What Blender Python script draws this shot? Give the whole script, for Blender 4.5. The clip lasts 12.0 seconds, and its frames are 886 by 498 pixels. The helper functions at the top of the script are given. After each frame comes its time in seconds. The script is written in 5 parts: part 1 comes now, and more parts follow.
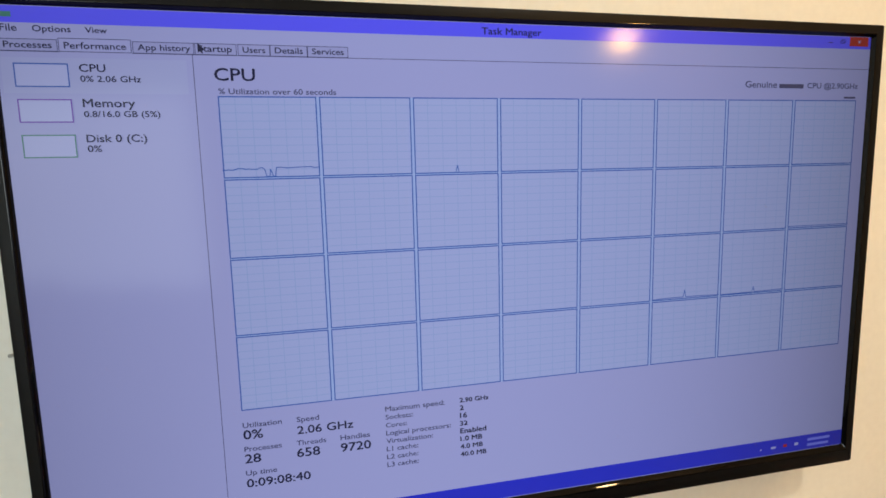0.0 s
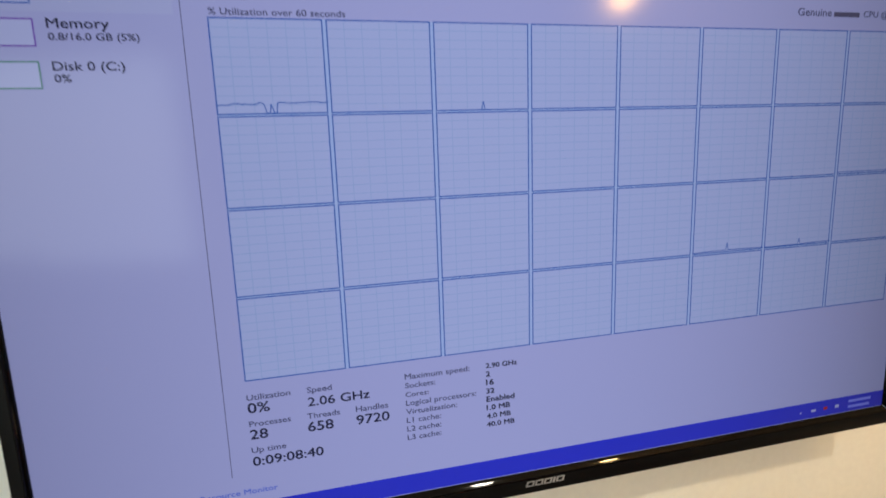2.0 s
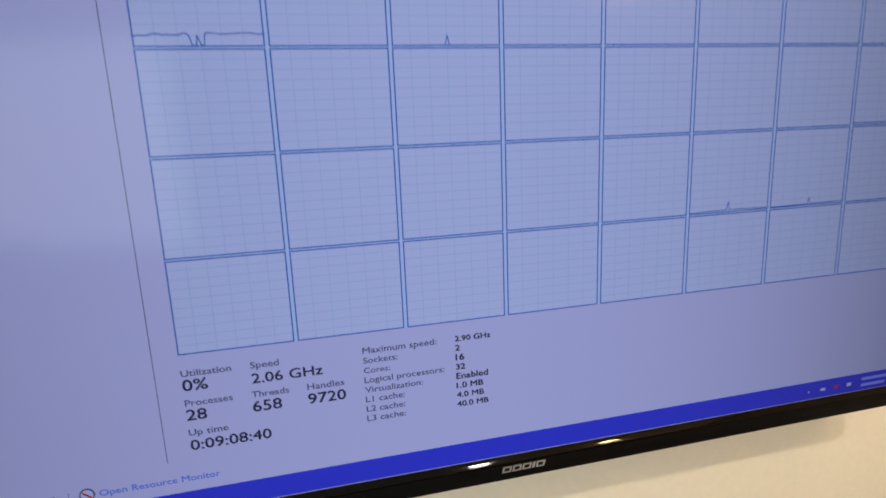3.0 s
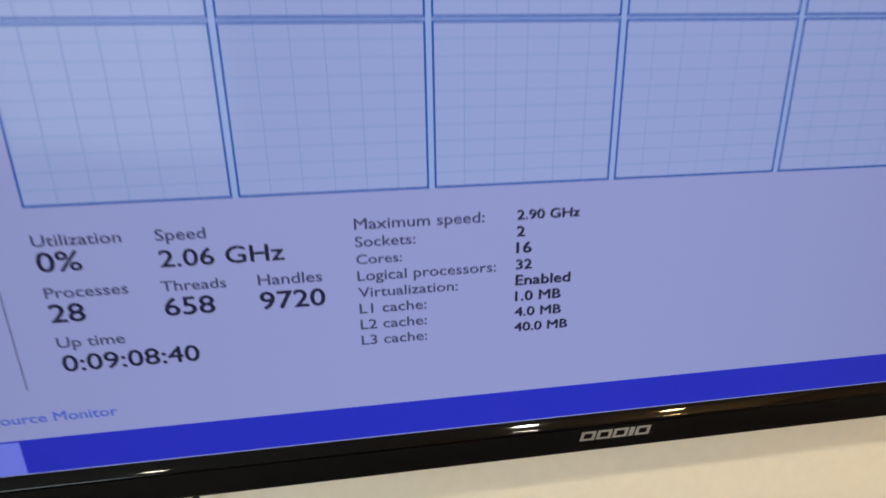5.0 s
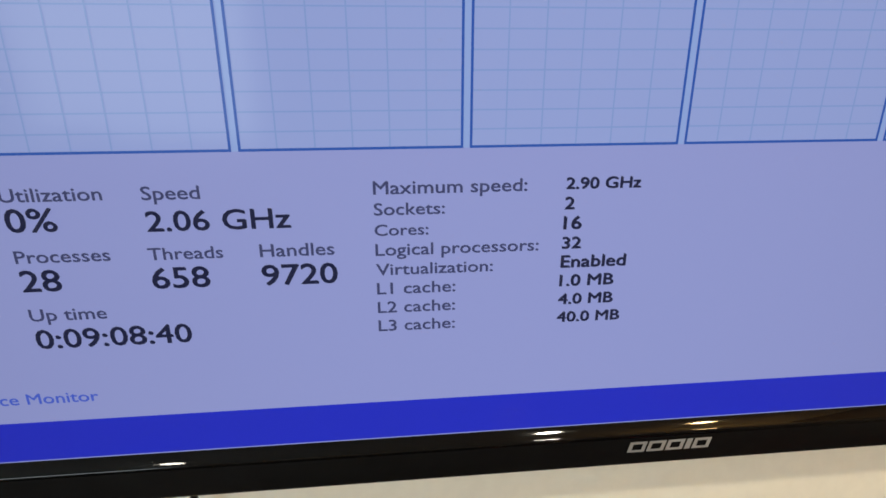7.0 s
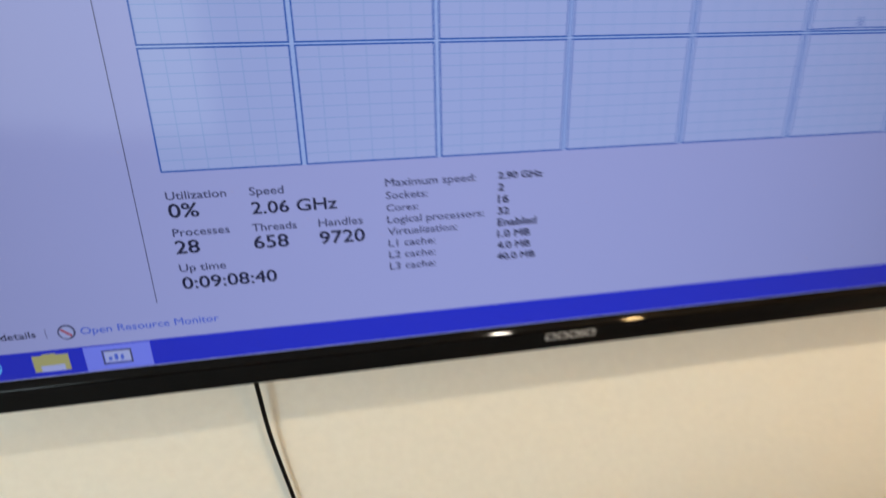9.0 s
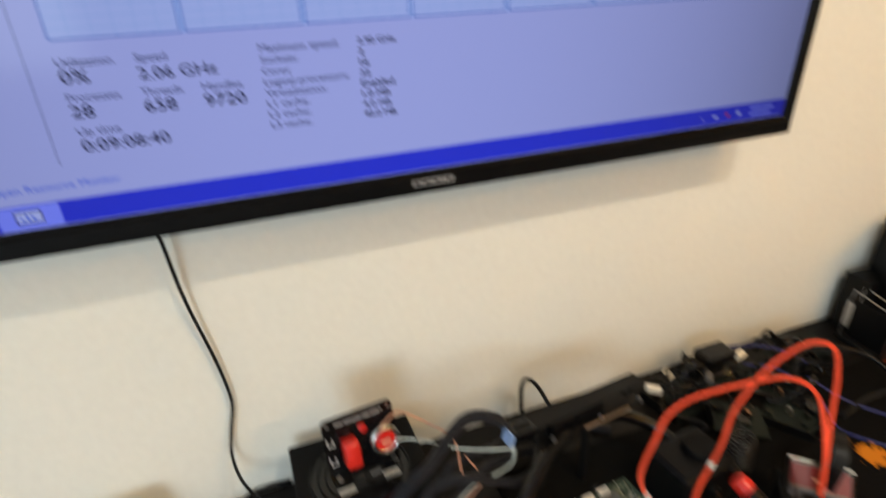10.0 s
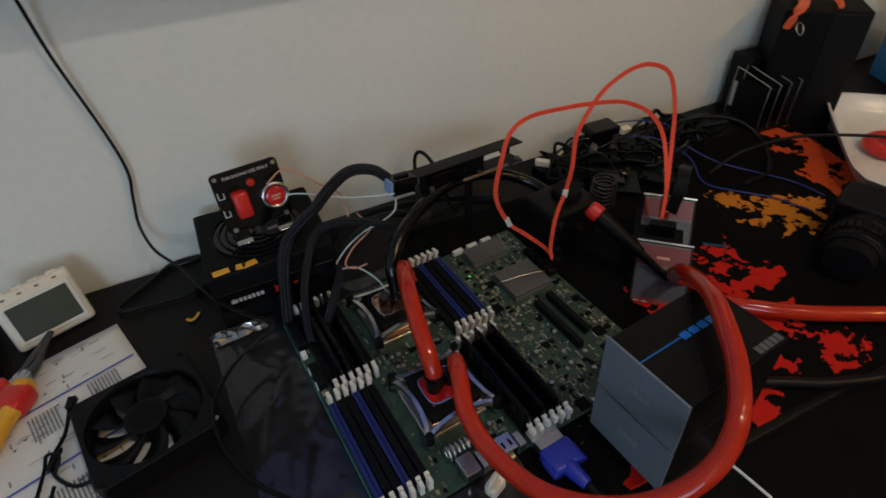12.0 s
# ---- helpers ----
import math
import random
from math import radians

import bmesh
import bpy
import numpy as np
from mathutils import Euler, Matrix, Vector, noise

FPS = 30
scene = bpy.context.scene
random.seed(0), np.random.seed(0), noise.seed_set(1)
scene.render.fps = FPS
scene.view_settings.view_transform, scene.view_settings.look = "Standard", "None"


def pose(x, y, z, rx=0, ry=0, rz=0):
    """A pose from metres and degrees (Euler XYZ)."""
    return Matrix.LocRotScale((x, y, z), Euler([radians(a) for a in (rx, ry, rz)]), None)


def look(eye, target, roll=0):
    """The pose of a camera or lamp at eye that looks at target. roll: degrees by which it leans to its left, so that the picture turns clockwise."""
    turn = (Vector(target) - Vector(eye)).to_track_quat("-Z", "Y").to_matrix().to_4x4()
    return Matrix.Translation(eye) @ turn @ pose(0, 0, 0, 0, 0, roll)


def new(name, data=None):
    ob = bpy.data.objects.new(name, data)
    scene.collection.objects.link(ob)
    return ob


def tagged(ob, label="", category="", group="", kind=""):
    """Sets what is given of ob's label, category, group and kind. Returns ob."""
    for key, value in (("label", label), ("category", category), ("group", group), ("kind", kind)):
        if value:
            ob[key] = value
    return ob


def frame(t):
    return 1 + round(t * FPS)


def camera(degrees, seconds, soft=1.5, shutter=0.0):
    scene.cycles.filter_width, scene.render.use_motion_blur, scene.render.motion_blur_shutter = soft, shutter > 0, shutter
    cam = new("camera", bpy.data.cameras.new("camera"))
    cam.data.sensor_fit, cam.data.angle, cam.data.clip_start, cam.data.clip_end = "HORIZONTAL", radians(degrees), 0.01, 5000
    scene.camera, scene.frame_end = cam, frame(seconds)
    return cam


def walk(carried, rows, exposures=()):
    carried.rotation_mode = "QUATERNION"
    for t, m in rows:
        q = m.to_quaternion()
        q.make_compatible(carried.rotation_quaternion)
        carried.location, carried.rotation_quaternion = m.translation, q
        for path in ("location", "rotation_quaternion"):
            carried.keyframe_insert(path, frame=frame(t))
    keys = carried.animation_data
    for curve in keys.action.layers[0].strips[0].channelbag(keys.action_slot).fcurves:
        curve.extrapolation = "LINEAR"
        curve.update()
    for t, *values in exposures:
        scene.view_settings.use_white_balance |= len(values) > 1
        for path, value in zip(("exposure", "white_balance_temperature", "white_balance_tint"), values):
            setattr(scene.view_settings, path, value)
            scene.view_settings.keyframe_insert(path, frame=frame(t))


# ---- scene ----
cam = camera(76.5, 12.0, 1.6, 0.9)
PATH = [
    (0, (0.0805, -0.5857, 1.5690), (0.5289, 1.3448, 1.3005), -1.38),
    (0.5, (0.0780, -0.5867, 1.5667), (0.5202, 1.3441, 1.2899), -1.33),
    (1, (0.0721, -0.5698, 1.5580), (0.5046, 1.3601, 1.2610), -1.00),
    (1.5, (0.0580, -0.5370, 1.5462), (0.5016, 1.3854, 1.2181), -1.54),
    (2, (0.0587, -0.5160, 1.5373), (0.5467, 1.3895, 1.1756), -1.96),
    (2.5, (0.0762, -0.4951, 1.5166), (0.5750, 1.4036, 1.1343), -1.80),
    (3, (0.1092, -0.4696, 1.4999), (0.5738, 1.4324, 1.0917), -2.35),
    (3.2, (0.1146, -0.4599, 1.4933), (0.5528, 1.4447, 1.0682), -2.00),
    (4.8, (0.1460, -0.2885, 1.4042), (0.4211, 1.5852, 0.7610), -1.57),
    (5, (0.1517, -0.2748, 1.3919), (0.4276, 1.6012, 0.7557), -0.95),
    (5.5, (0.1538, -0.2565, 1.3727), (0.3840, 1.6167, 0.7107), -0.56),
    (6, (0.1566, -0.2493, 1.3676), (0.3642, 1.6309, 0.7181), -0.43),
    (6.5, (0.1534, -0.2403, 1.3690), (0.3517, 1.6457, 0.7337), -0.33),
    (7, (0.1528, -0.2361, 1.3684), (0.3460, 1.6443, 0.7151), -0.04),
    (7.2, (0.1528, -0.2373, 1.3694), (0.3493, 1.6423, 0.7150), -0.08),
    (8.8, (0.1209, -0.3657, 1.4090), (0.4171, 1.4899, 0.7239), -0.65),
    (9, (0.1158, -0.3959, 1.4117), (0.4542, 1.4453, 0.7079), -1.15),
    (9.5, (0.0937, -0.4555, 1.3868), (0.6561, 1.3273, 0.6760), -1.22),
    (10, (0.1171, -0.5148, 1.3793), (0.7252, 1.1507, 0.4540), -1.78),
    (10.5, (0.1602, -0.5664, 1.3443), (0.7982, 1.0239, 0.3128), -1.38),
    (11, (0.1592, -0.6357, 1.3120), (0.7240, 0.9205, 0.1898), -2.55),
    (11.5, (0.1667, -0.6726, 1.2795), (0.7211, 0.7886, 0.0315), -2.93),
    (12, (0.1717, -0.6780, 1.2714), (0.7672, 0.7404, -0.0068), -3.80),
]
EXPOSURES = [(0, -0.05, 6450, 9), (2.5, -0.05, 6450, 7), (5.5, -0.05, 6250, 6), (9.0, 0.0, 6150, 7), (10.0, 0.05, 5950, 8), (10.8, 0.08, 5680, 8), (11.3, -0.25, 5500, 8), (11.7, -0.78, 5250, 8), (12.0, -1.18, 5200, 8)]
walk(cam, [(t, look(eye, target, roll)) for t, eye, target, roll in PATH], EXPOSURES)

# ---- light ----
world = bpy.data.worlds.new("world")
scene.world = world
world.use_nodes = True
wn = world.node_tree.nodes
sky = wn.new("ShaderNodeTexSky")
sky.sky_type, sky.sun_disc, sky.sun_elevation, sky.sun_rotation = "NISHITA", False, radians(40), radians(200)
wn["Background"].inputs["Strength"].default_value = 0.12
world.node_tree.links.new(sky.outputs["Color"], wn["Background"].inputs["Color"])


def lamp(name, kind, m, energy, colour, size=0.1, size_y=None):
    data = bpy.data.lights.new(name, kind)
    data.energy, data.color = energy, colour
    if kind == "AREA":
        data.shape, data.size = ("RECTANGLE" if size_y else "DISK"), size
        if size_y:
            data.size_y = size_y
    else:
        data.shadow_soft_size = size
    ob = new(name, data)
    ob.matrix_world = m
    return ob


DAY = (0.84, 0.955, 1.0)
# ceiling downlights; the third, at the left, is an unseen lamp added as fill
LAMPS = [(0.65, -1.05, 2.42), (1.18, -1.05, 2.42), (-0.6, -1.35, 2.42)]
POWER = [11.5, 6.5, 2.5]
TONES = [(1.0, 0.88, 0.69), (1.0, 0.62, 0.26), (1.0, 0.90, 0.73)]
for (lx, ly, lz), watts, tone in zip(LAMPS, POWER, TONES):
    lamp("downlight_glow", "AREA", look((lx, ly, lz - 0.03), (lx, ly, 0)), watts, tone, 0.08)
# warm pendant lamp near the side wall
lamp("pendant_bulb", "POINT", pose(1.43, -1.69, 2.12), 31.0, (1.0, 0.52, 0.13), 0.045)
# daylight in the window opening
lamp("window_daylight", "AREA", look((-1.3, -3.30, 1.5), (-2.2, 0, 1.3)), 49.0, DAY, 1.5, 1.2)


# ---- materials ----
def mat(name, colour, rough=0.5, metal=0.0, scale=40.0, vary=0.25, bump=0.1, coat=0.0, coarse=4.0, each=0.0, spec=None):
    m = bpy.data.materials.new(name)
    m.use_nodes = True
    nt = m.node_tree
    b = nt.nodes["Principled BSDF"]
    tc = nt.nodes.new("ShaderNodeTexCoord")
    n1 = nt.nodes.new("ShaderNodeTexNoise")
    n1.inputs["Scale"].default_value, n1.inputs["Detail"].default_value = scale, 6
    n2 = nt.nodes.new("ShaderNodeTexNoise")
    n2.inputs["Scale"].default_value, n2.inputs["Detail"].default_value = coarse, 3
    for n in (n1, n2):
        nt.links.new(tc.outputs["Object"], n.inputs["Vector"])
    add = nt.nodes.new("ShaderNodeMath")
    add.operation = "ADD"
    nt.links.new(n1.outputs["Fac"], add.inputs[0])
    nt.links.new(n2.outputs["Fac"], add.inputs[1])
    last = add
    if each:
        info = nt.nodes.new("ShaderNodeObjectInfo")
        k = nt.nodes.new("ShaderNodeMath")
        k.operation = "MULTIPLY_ADD"
        k.inputs[1].default_value = each
        nt.links.new(info.outputs["Random"], k.inputs[0])
        nt.links.new(add.outputs[0], k.inputs[2])
        last = k
    ramp = nt.nodes.new("ShaderNodeMapRange")
    ramp.inputs["From Min"].default_value, ramp.inputs["From Max"].default_value = 0.6, 1.4
    ramp.inputs["To Min"].default_value, ramp.inputs["To Max"].default_value = 1 - vary, 1 + vary
    nt.links.new(last.outputs[0], ramp.inputs["Value"])
    mul = nt.nodes.new("ShaderNodeVectorMath")
    mul.operation = "SCALE"
    mul.inputs[0].default_value = colour
    nt.links.new(ramp.outputs["Result"], mul.inputs["Scale"])
    nt.links.new(mul.outputs["Vector"], b.inputs["Base Color"])
    rr = nt.nodes.new("ShaderNodeMapRange")
    rr.inputs["To Min"].default_value, rr.inputs["To Max"].default_value = max(rough - 0.08, 0.02), min(rough + 0.1, 1)
    nt.links.new(n1.outputs["Fac"], rr.inputs["Value"])
    nt.links.new(rr.outputs["Result"], b.inputs["Roughness"])
    b.inputs["Metallic"].default_value = metal
    b.inputs["Coat Weight"].default_value = coat
    if spec is None:
        spec = 0.2 if max(colour) < 0.03 and not coat else 0.5
    b.inputs["Specular IOR Level"].default_value = spec
    if bump:
        bp = nt.nodes.new("ShaderNodeBump")
        bp.inputs["Strength"].default_value, bp.inputs["Distance"].default_value = bump, 0.002
        nt.links.new(n1.outputs["Fac"], bp.inputs["Height"])
        nt.links.new(bp.outputs["Normal"], b.inputs["Normal"])
    return m


def glow(name, colour, strength=1.0, rough=0.12, spec=0.10):
    """A lit display surface: dark glass that gives off light."""
    m = bpy.data.materials.new(name)
    m.use_nodes = True
    b = m.node_tree.nodes["Principled BSDF"]
    b.inputs["Base Color"].default_value = (0.01, 0.01, 0.012, 1)
    b.inputs["Roughness"].default_value = rough
    b.inputs["Specular IOR Level"].default_value = spec
    b.inputs["Emission Color"].default_value = (colour[0] * 1.02, colour[1], colour[2] * 0.92, 1)
    b.inputs["Emission Strength"].default_value = strength
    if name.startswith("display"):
        # viewing-angle falloff and lens vignetting, painted into the emission towards both sides
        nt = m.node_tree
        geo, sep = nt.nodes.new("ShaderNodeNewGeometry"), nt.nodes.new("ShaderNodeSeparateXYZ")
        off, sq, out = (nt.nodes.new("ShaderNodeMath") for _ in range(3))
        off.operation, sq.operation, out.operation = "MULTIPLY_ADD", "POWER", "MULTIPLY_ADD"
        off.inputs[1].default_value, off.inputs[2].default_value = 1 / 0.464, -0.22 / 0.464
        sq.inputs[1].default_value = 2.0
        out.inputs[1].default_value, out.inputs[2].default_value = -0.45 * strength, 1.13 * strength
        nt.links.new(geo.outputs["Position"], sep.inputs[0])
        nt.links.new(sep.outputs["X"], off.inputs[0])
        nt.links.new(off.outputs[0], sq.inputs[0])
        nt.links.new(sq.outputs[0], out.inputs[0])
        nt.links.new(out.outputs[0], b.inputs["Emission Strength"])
    return m


WALL = mat("wall_paint", (0.79, 0.78, 0.71), 0.55, 0, 90, 0.05, 0.05, coarse=2.6)
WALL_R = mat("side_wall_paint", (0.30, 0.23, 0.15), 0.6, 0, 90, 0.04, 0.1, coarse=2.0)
GREYW = mat("grey_scuff", (0.36, 0.35, 0.32), 0.8)
CEIL = mat("ceiling_paint", (0.82, 0.82, 0.80), 0.8, 0, 60, 0.03, 0.05)
FLOOR = mat("dark_carpet", (0.008, 0.0075, 0.0075), 0.95, 0, 300, 0.5, 0.8)
DESK = mat("blackbrown_veneer", (0.0055, 0.0043, 0.0036), 0.5, 0, 120, 0.4, 0.12, coarse=9)
BEZEL = mat("satin_black_bezel", (0.0045, 0.0045, 0.005), 0.42, 0, 90, 0.2, 0.0, spec=0.10)
BEAD = mat("gloss_black_bead", (0.002, 0.002, 0.0025), -0.04, 0, 90, 0.2, 0.0, spec=0.22)
GLOSS = mat("gloss_black_plastic", (0.003, 0.003, 0.0036), 0.14, 0, 200, 0.2, 0.0, spec=0.4)
BLACK = mat("black_plastic", (0.0042, 0.0042, 0.0048), 0.42, 0, 160, 0.3, 0.1, spec=0.16)
MATT = mat("matt_black", (0.0038, 0.0038, 0.0042), 0.62, 0, 220, 0.35, 0.25, spec=0.12)
RUBBER = mat("black_rubber", (0.004, 0.004, 0.0045), 0.35, 0, 200, 0.3, 0.05)
CHROME = mat("chrome", (0.58, 0.57, 0.55), 0.20, 1.0, 80, 0.08, 0.02)
STEEL = mat("brushed_steel", (0.5, 0.5, 0.5), 0.32, 1.0, 150, 0.15, 0.1)
GUN = mat("gunmetal", (0.10, 0.10, 0.105), 0.38, 0.7, 160, 0.25, 0.1)
# paler copy of the bag film, its glints put into the colour
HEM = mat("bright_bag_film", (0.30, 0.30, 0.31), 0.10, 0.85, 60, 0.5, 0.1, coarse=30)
ALU = mat("anodised_aluminium", (0.22, 0.215, 0.21), 0.46, 0.6, 160, 0.12, 0.1)
COPPER = mat("copper", (0.72, 0.38, 0.22), 0.25, 1.0, 120, 0.15, 0.05)
PCB = mat("green_circuit_board", (0.034, 0.062, 0.040), 0.42, 0, 420, 0.7, 0.25, coarse=60)
PCBD = mat("dark_circuit_board", (0.006, 0.010, 0.008), 0.45, 0, 400, 0.6, 0.3, coarse=50)
WHITE = mat("white_plastic", (0.74, 0.72, 0.67), 0.4, 0, 120, 0.06, 0.03)
CREAM = mat("cream_plastic", (0.76, 0.70, 0.58), 0.42, 0, 110, 0.06, 0.03)
BLUE = mat("blue_slot_plastic", (0.011, 0.019, 0.155), 0.38, 0, 150, 0.2, 0.05)
VGABLUE = mat("blue_connector_plastic", (0.02, 0.03, 0.36), 0.4, 0, 140, 0.15, 0.05)
RED = mat("red_plastic", (0.55, 0.02, 0.012), 0.3, 0, 100, 0.15, 0.03)
TUBE = mat("red_soft_tubing", (0.42, 0.022, 0.005), 0.09, 0, 60, 0.18, 0.02, coat=0.0, spec=0.45)
SATA = mat("red_flat_cable", (0.80, 0.085, 0.035), 0.38, 0, 200, 0.1, 0.05)
YELLOW = mat("yellow_plastic", (0.74, 0.39, 0.015), 0.4, 0, 100, 0.12, 0.05)
ORANGE = mat("orange_cord", (0.72, 0.11, 0.03), 0.4, 0, 100, 0.15, 0.1)
PAPER = mat("printed_paper", (0.74, 0.73, 0.71), 0.7, 0, 30, 0.05, 0.1)
INK = mat("grey_ink", (0.16, 0.16, 0.17), 0.7, 0, 60, 0.3, 0)
BLUEINK = mat("blue_ink", (0.07, 0.10, 0.42), 0.7, 0, 60, 0.3, 0)
LCD = mat("grey_lcd_glass", (0.055, 0.068, 0.058), 0.2, 0, 50, 0.2, 0)
BAG = mat("static_bag_film", (0.038, 0.038, 0.042), 0.085, 0.5, 40, 0.5, 0.05, coarse=14)
CARDB = mat("black_card", (0.0055, 0.0052, 0.005), 0.5, 0, 160, 0.3, 0.1, spec=0.15)
GREYC = mat("slate_grey_card", (0.15, 0.175, 0.21), 0.5, 0, 160, 0.1, 0.06)
BLUEP = mat("blue_print", (0.02, 0.16, 0.62), 0.5, 0, 80, 0.1, 0)
GREYP = mat("grey_print", (0.10, 0.10, 0.105), 0.5, 0, 80, 0.1, 0)
SILVERP = mat("silver_print", (0.62, 0.62, 0.64), 0.35, 0.3, 80, 0.1, 0)
SSDLAB = mat("dark_label", (0.034, 0.033, 0.050), 0.30, 0.0, 90, 0.12, 0.02)
SSDRED = mat("dark_red_label", (0.15, 0.008, 0.012), 0.32, 0, 90, 0.12, 0.02)
WIREB = mat("blue_wire", (0.018, 0.026, 0.17), 0.4, 0, 100, 0.2, 0)
WIREW = mat("pale_wire", (0.55, 0.62, 0.60), 0.45, 0, 100, 0.2, 0)
WIREP = mat("pink_wire", (0.60, 0.30, 0.20), 0.45, 0, 100, 0.2, 0)
CERAMIC = mat("white_ceramic", (0.80, 0.77, 0.73), 0.2, 0, 30, 0.03, 0.01, coat=0.3)
LENS = mat("red_button_lens", (0.50, 0.015, 0.012), 0.12, 0, 60, 0.1, 0, coat=0.6)

# braided sleeve: fine cross weave
RIM = mat("black_heat_spreader", (0.003, 0.003, 0.0038), 0.24, 0, 200, 0.3, 0.05, spec=0.3)
BRAID = mat("braided_sleeve", (0.0060, 0.0070, 0.012), 0.34, 0, 620, 0.9, 1.0, coarse=260, spec=0.34)

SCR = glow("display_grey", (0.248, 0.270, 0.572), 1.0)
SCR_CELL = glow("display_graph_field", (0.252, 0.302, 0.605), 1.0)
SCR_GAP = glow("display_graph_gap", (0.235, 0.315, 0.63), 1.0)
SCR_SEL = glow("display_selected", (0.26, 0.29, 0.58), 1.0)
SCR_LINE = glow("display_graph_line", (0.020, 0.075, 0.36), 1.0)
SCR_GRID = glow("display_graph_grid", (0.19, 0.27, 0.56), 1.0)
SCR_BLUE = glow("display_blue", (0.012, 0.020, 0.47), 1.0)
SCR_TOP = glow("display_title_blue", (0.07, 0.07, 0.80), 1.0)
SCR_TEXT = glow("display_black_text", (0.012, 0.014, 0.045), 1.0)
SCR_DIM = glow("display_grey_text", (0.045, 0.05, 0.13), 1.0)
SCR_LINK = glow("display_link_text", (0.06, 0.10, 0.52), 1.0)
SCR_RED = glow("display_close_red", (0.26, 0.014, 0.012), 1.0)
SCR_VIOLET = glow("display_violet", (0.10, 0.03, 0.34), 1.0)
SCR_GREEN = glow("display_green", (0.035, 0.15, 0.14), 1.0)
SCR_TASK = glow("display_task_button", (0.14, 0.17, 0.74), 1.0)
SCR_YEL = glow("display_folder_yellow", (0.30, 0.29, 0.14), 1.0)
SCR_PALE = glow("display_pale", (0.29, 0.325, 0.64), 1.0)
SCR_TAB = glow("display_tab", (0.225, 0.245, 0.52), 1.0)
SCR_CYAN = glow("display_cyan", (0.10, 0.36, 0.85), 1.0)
LED = glow("green_led", (0.25, 0.9, 0.1), 1.2)


# ---- mesh helpers ----
def part(name, bm, material, parent=None, label="", smooth=False, kind=""):
    me = bpy.data.meshes.new(name)
    bm.to_mesh(me)
    bm.free()
    me.materials.append(material)
    if smooth:
        for p in me.polygons:
            p.use_smooth = True
    ob = new(name, me)
    if parent:
        ob.parent = parent
    return tagged(ob, label, kind=kind)


def again(ob, m, parent=None):
    """Another object on the same mesh."""
    o = new(ob.name.split(".")[0], ob.data)
    o.matrix_basis = m
    o.parent = parent or ob.parent
    return o


def thing(name, m, label, category, group="", kind=""):
    ob = new(name)
    ob.empty_display_size = 0.02
    ob.matrix_world = m
    return tagged(ob, label, category, group, kind)


def box(x0, x1, y0, y1, z0, z1, bevel=0.0, seg=2, m=None, bm=None):
    own = bm is None
    bm = bm or bmesh.new()
    r = bmesh.ops.create_cube(bm, size=1)
    vs = r["verts"]
    bmesh.ops.scale(bm, vec=(x1 - x0, y1 - y0, z1 - z0), verts=vs)
    bmesh.ops.translate(bm, vec=((x0 + x1) / 2, (y0 + y1) / 2, (z0 + z1) / 2), verts=vs)
    if bevel and own:
        bmesh.ops.bevel(bm, geom=bm.edges[:], offset=bevel, segments=seg, affect="EDGES", profile=0.5)
        vs = bm.verts[:]
    if m is not None:
        bmesh.ops.transform(bm, matrix=m, verts=vs)
    return bm


def cyl(r0, r1, depth, m=None, seg=24, bm=None, bevel=0.0):
    """A cone or cylinder along z, its foot at 0."""
    own = bm is None
    bm = bm or bmesh.new()
    r = bmesh.ops.create_cone(bm, cap_ends=True, segments=seg, radius1=r0, radius2=r1, depth=depth)
    vs = r["verts"]
    bmesh.ops.translate(bm, vec=(0, 0, depth / 2), verts=vs)
    if bevel and own:
        es = [e for e in bm.edges if len(e.link_faces) == 2 and any(len(f.verts) > 4 for f in e.link_faces)]
        bmesh.ops.bevel(bm, geom=es, offset=bevel, segments=2, affect="EDGES", profile=0.5)
        vs = bm.verts[:]
    if m is not None:
        bmesh.ops.transform(bm, matrix=m, verts=vs)
    return bm


def spline(pts, n=8):
    pts = [Vector(p) for p in pts]
    ext = [2 * pts[0] - pts[1]] + pts + [2 * pts[-1] - pts[-2]]
    out = []
    for i in range(len(pts) - 1):
        a, b, c, d = ext[i:i + 4]
        for k in range(n):
            t = k / n
            out.append(0.5 * (2 * b + (c - a) * t + (2 * a - 5 * b + 4 * c - d) * t * t + (3 * b - a - 3 * c + d) * t ** 3))
    out.append(pts[-1])
    return out


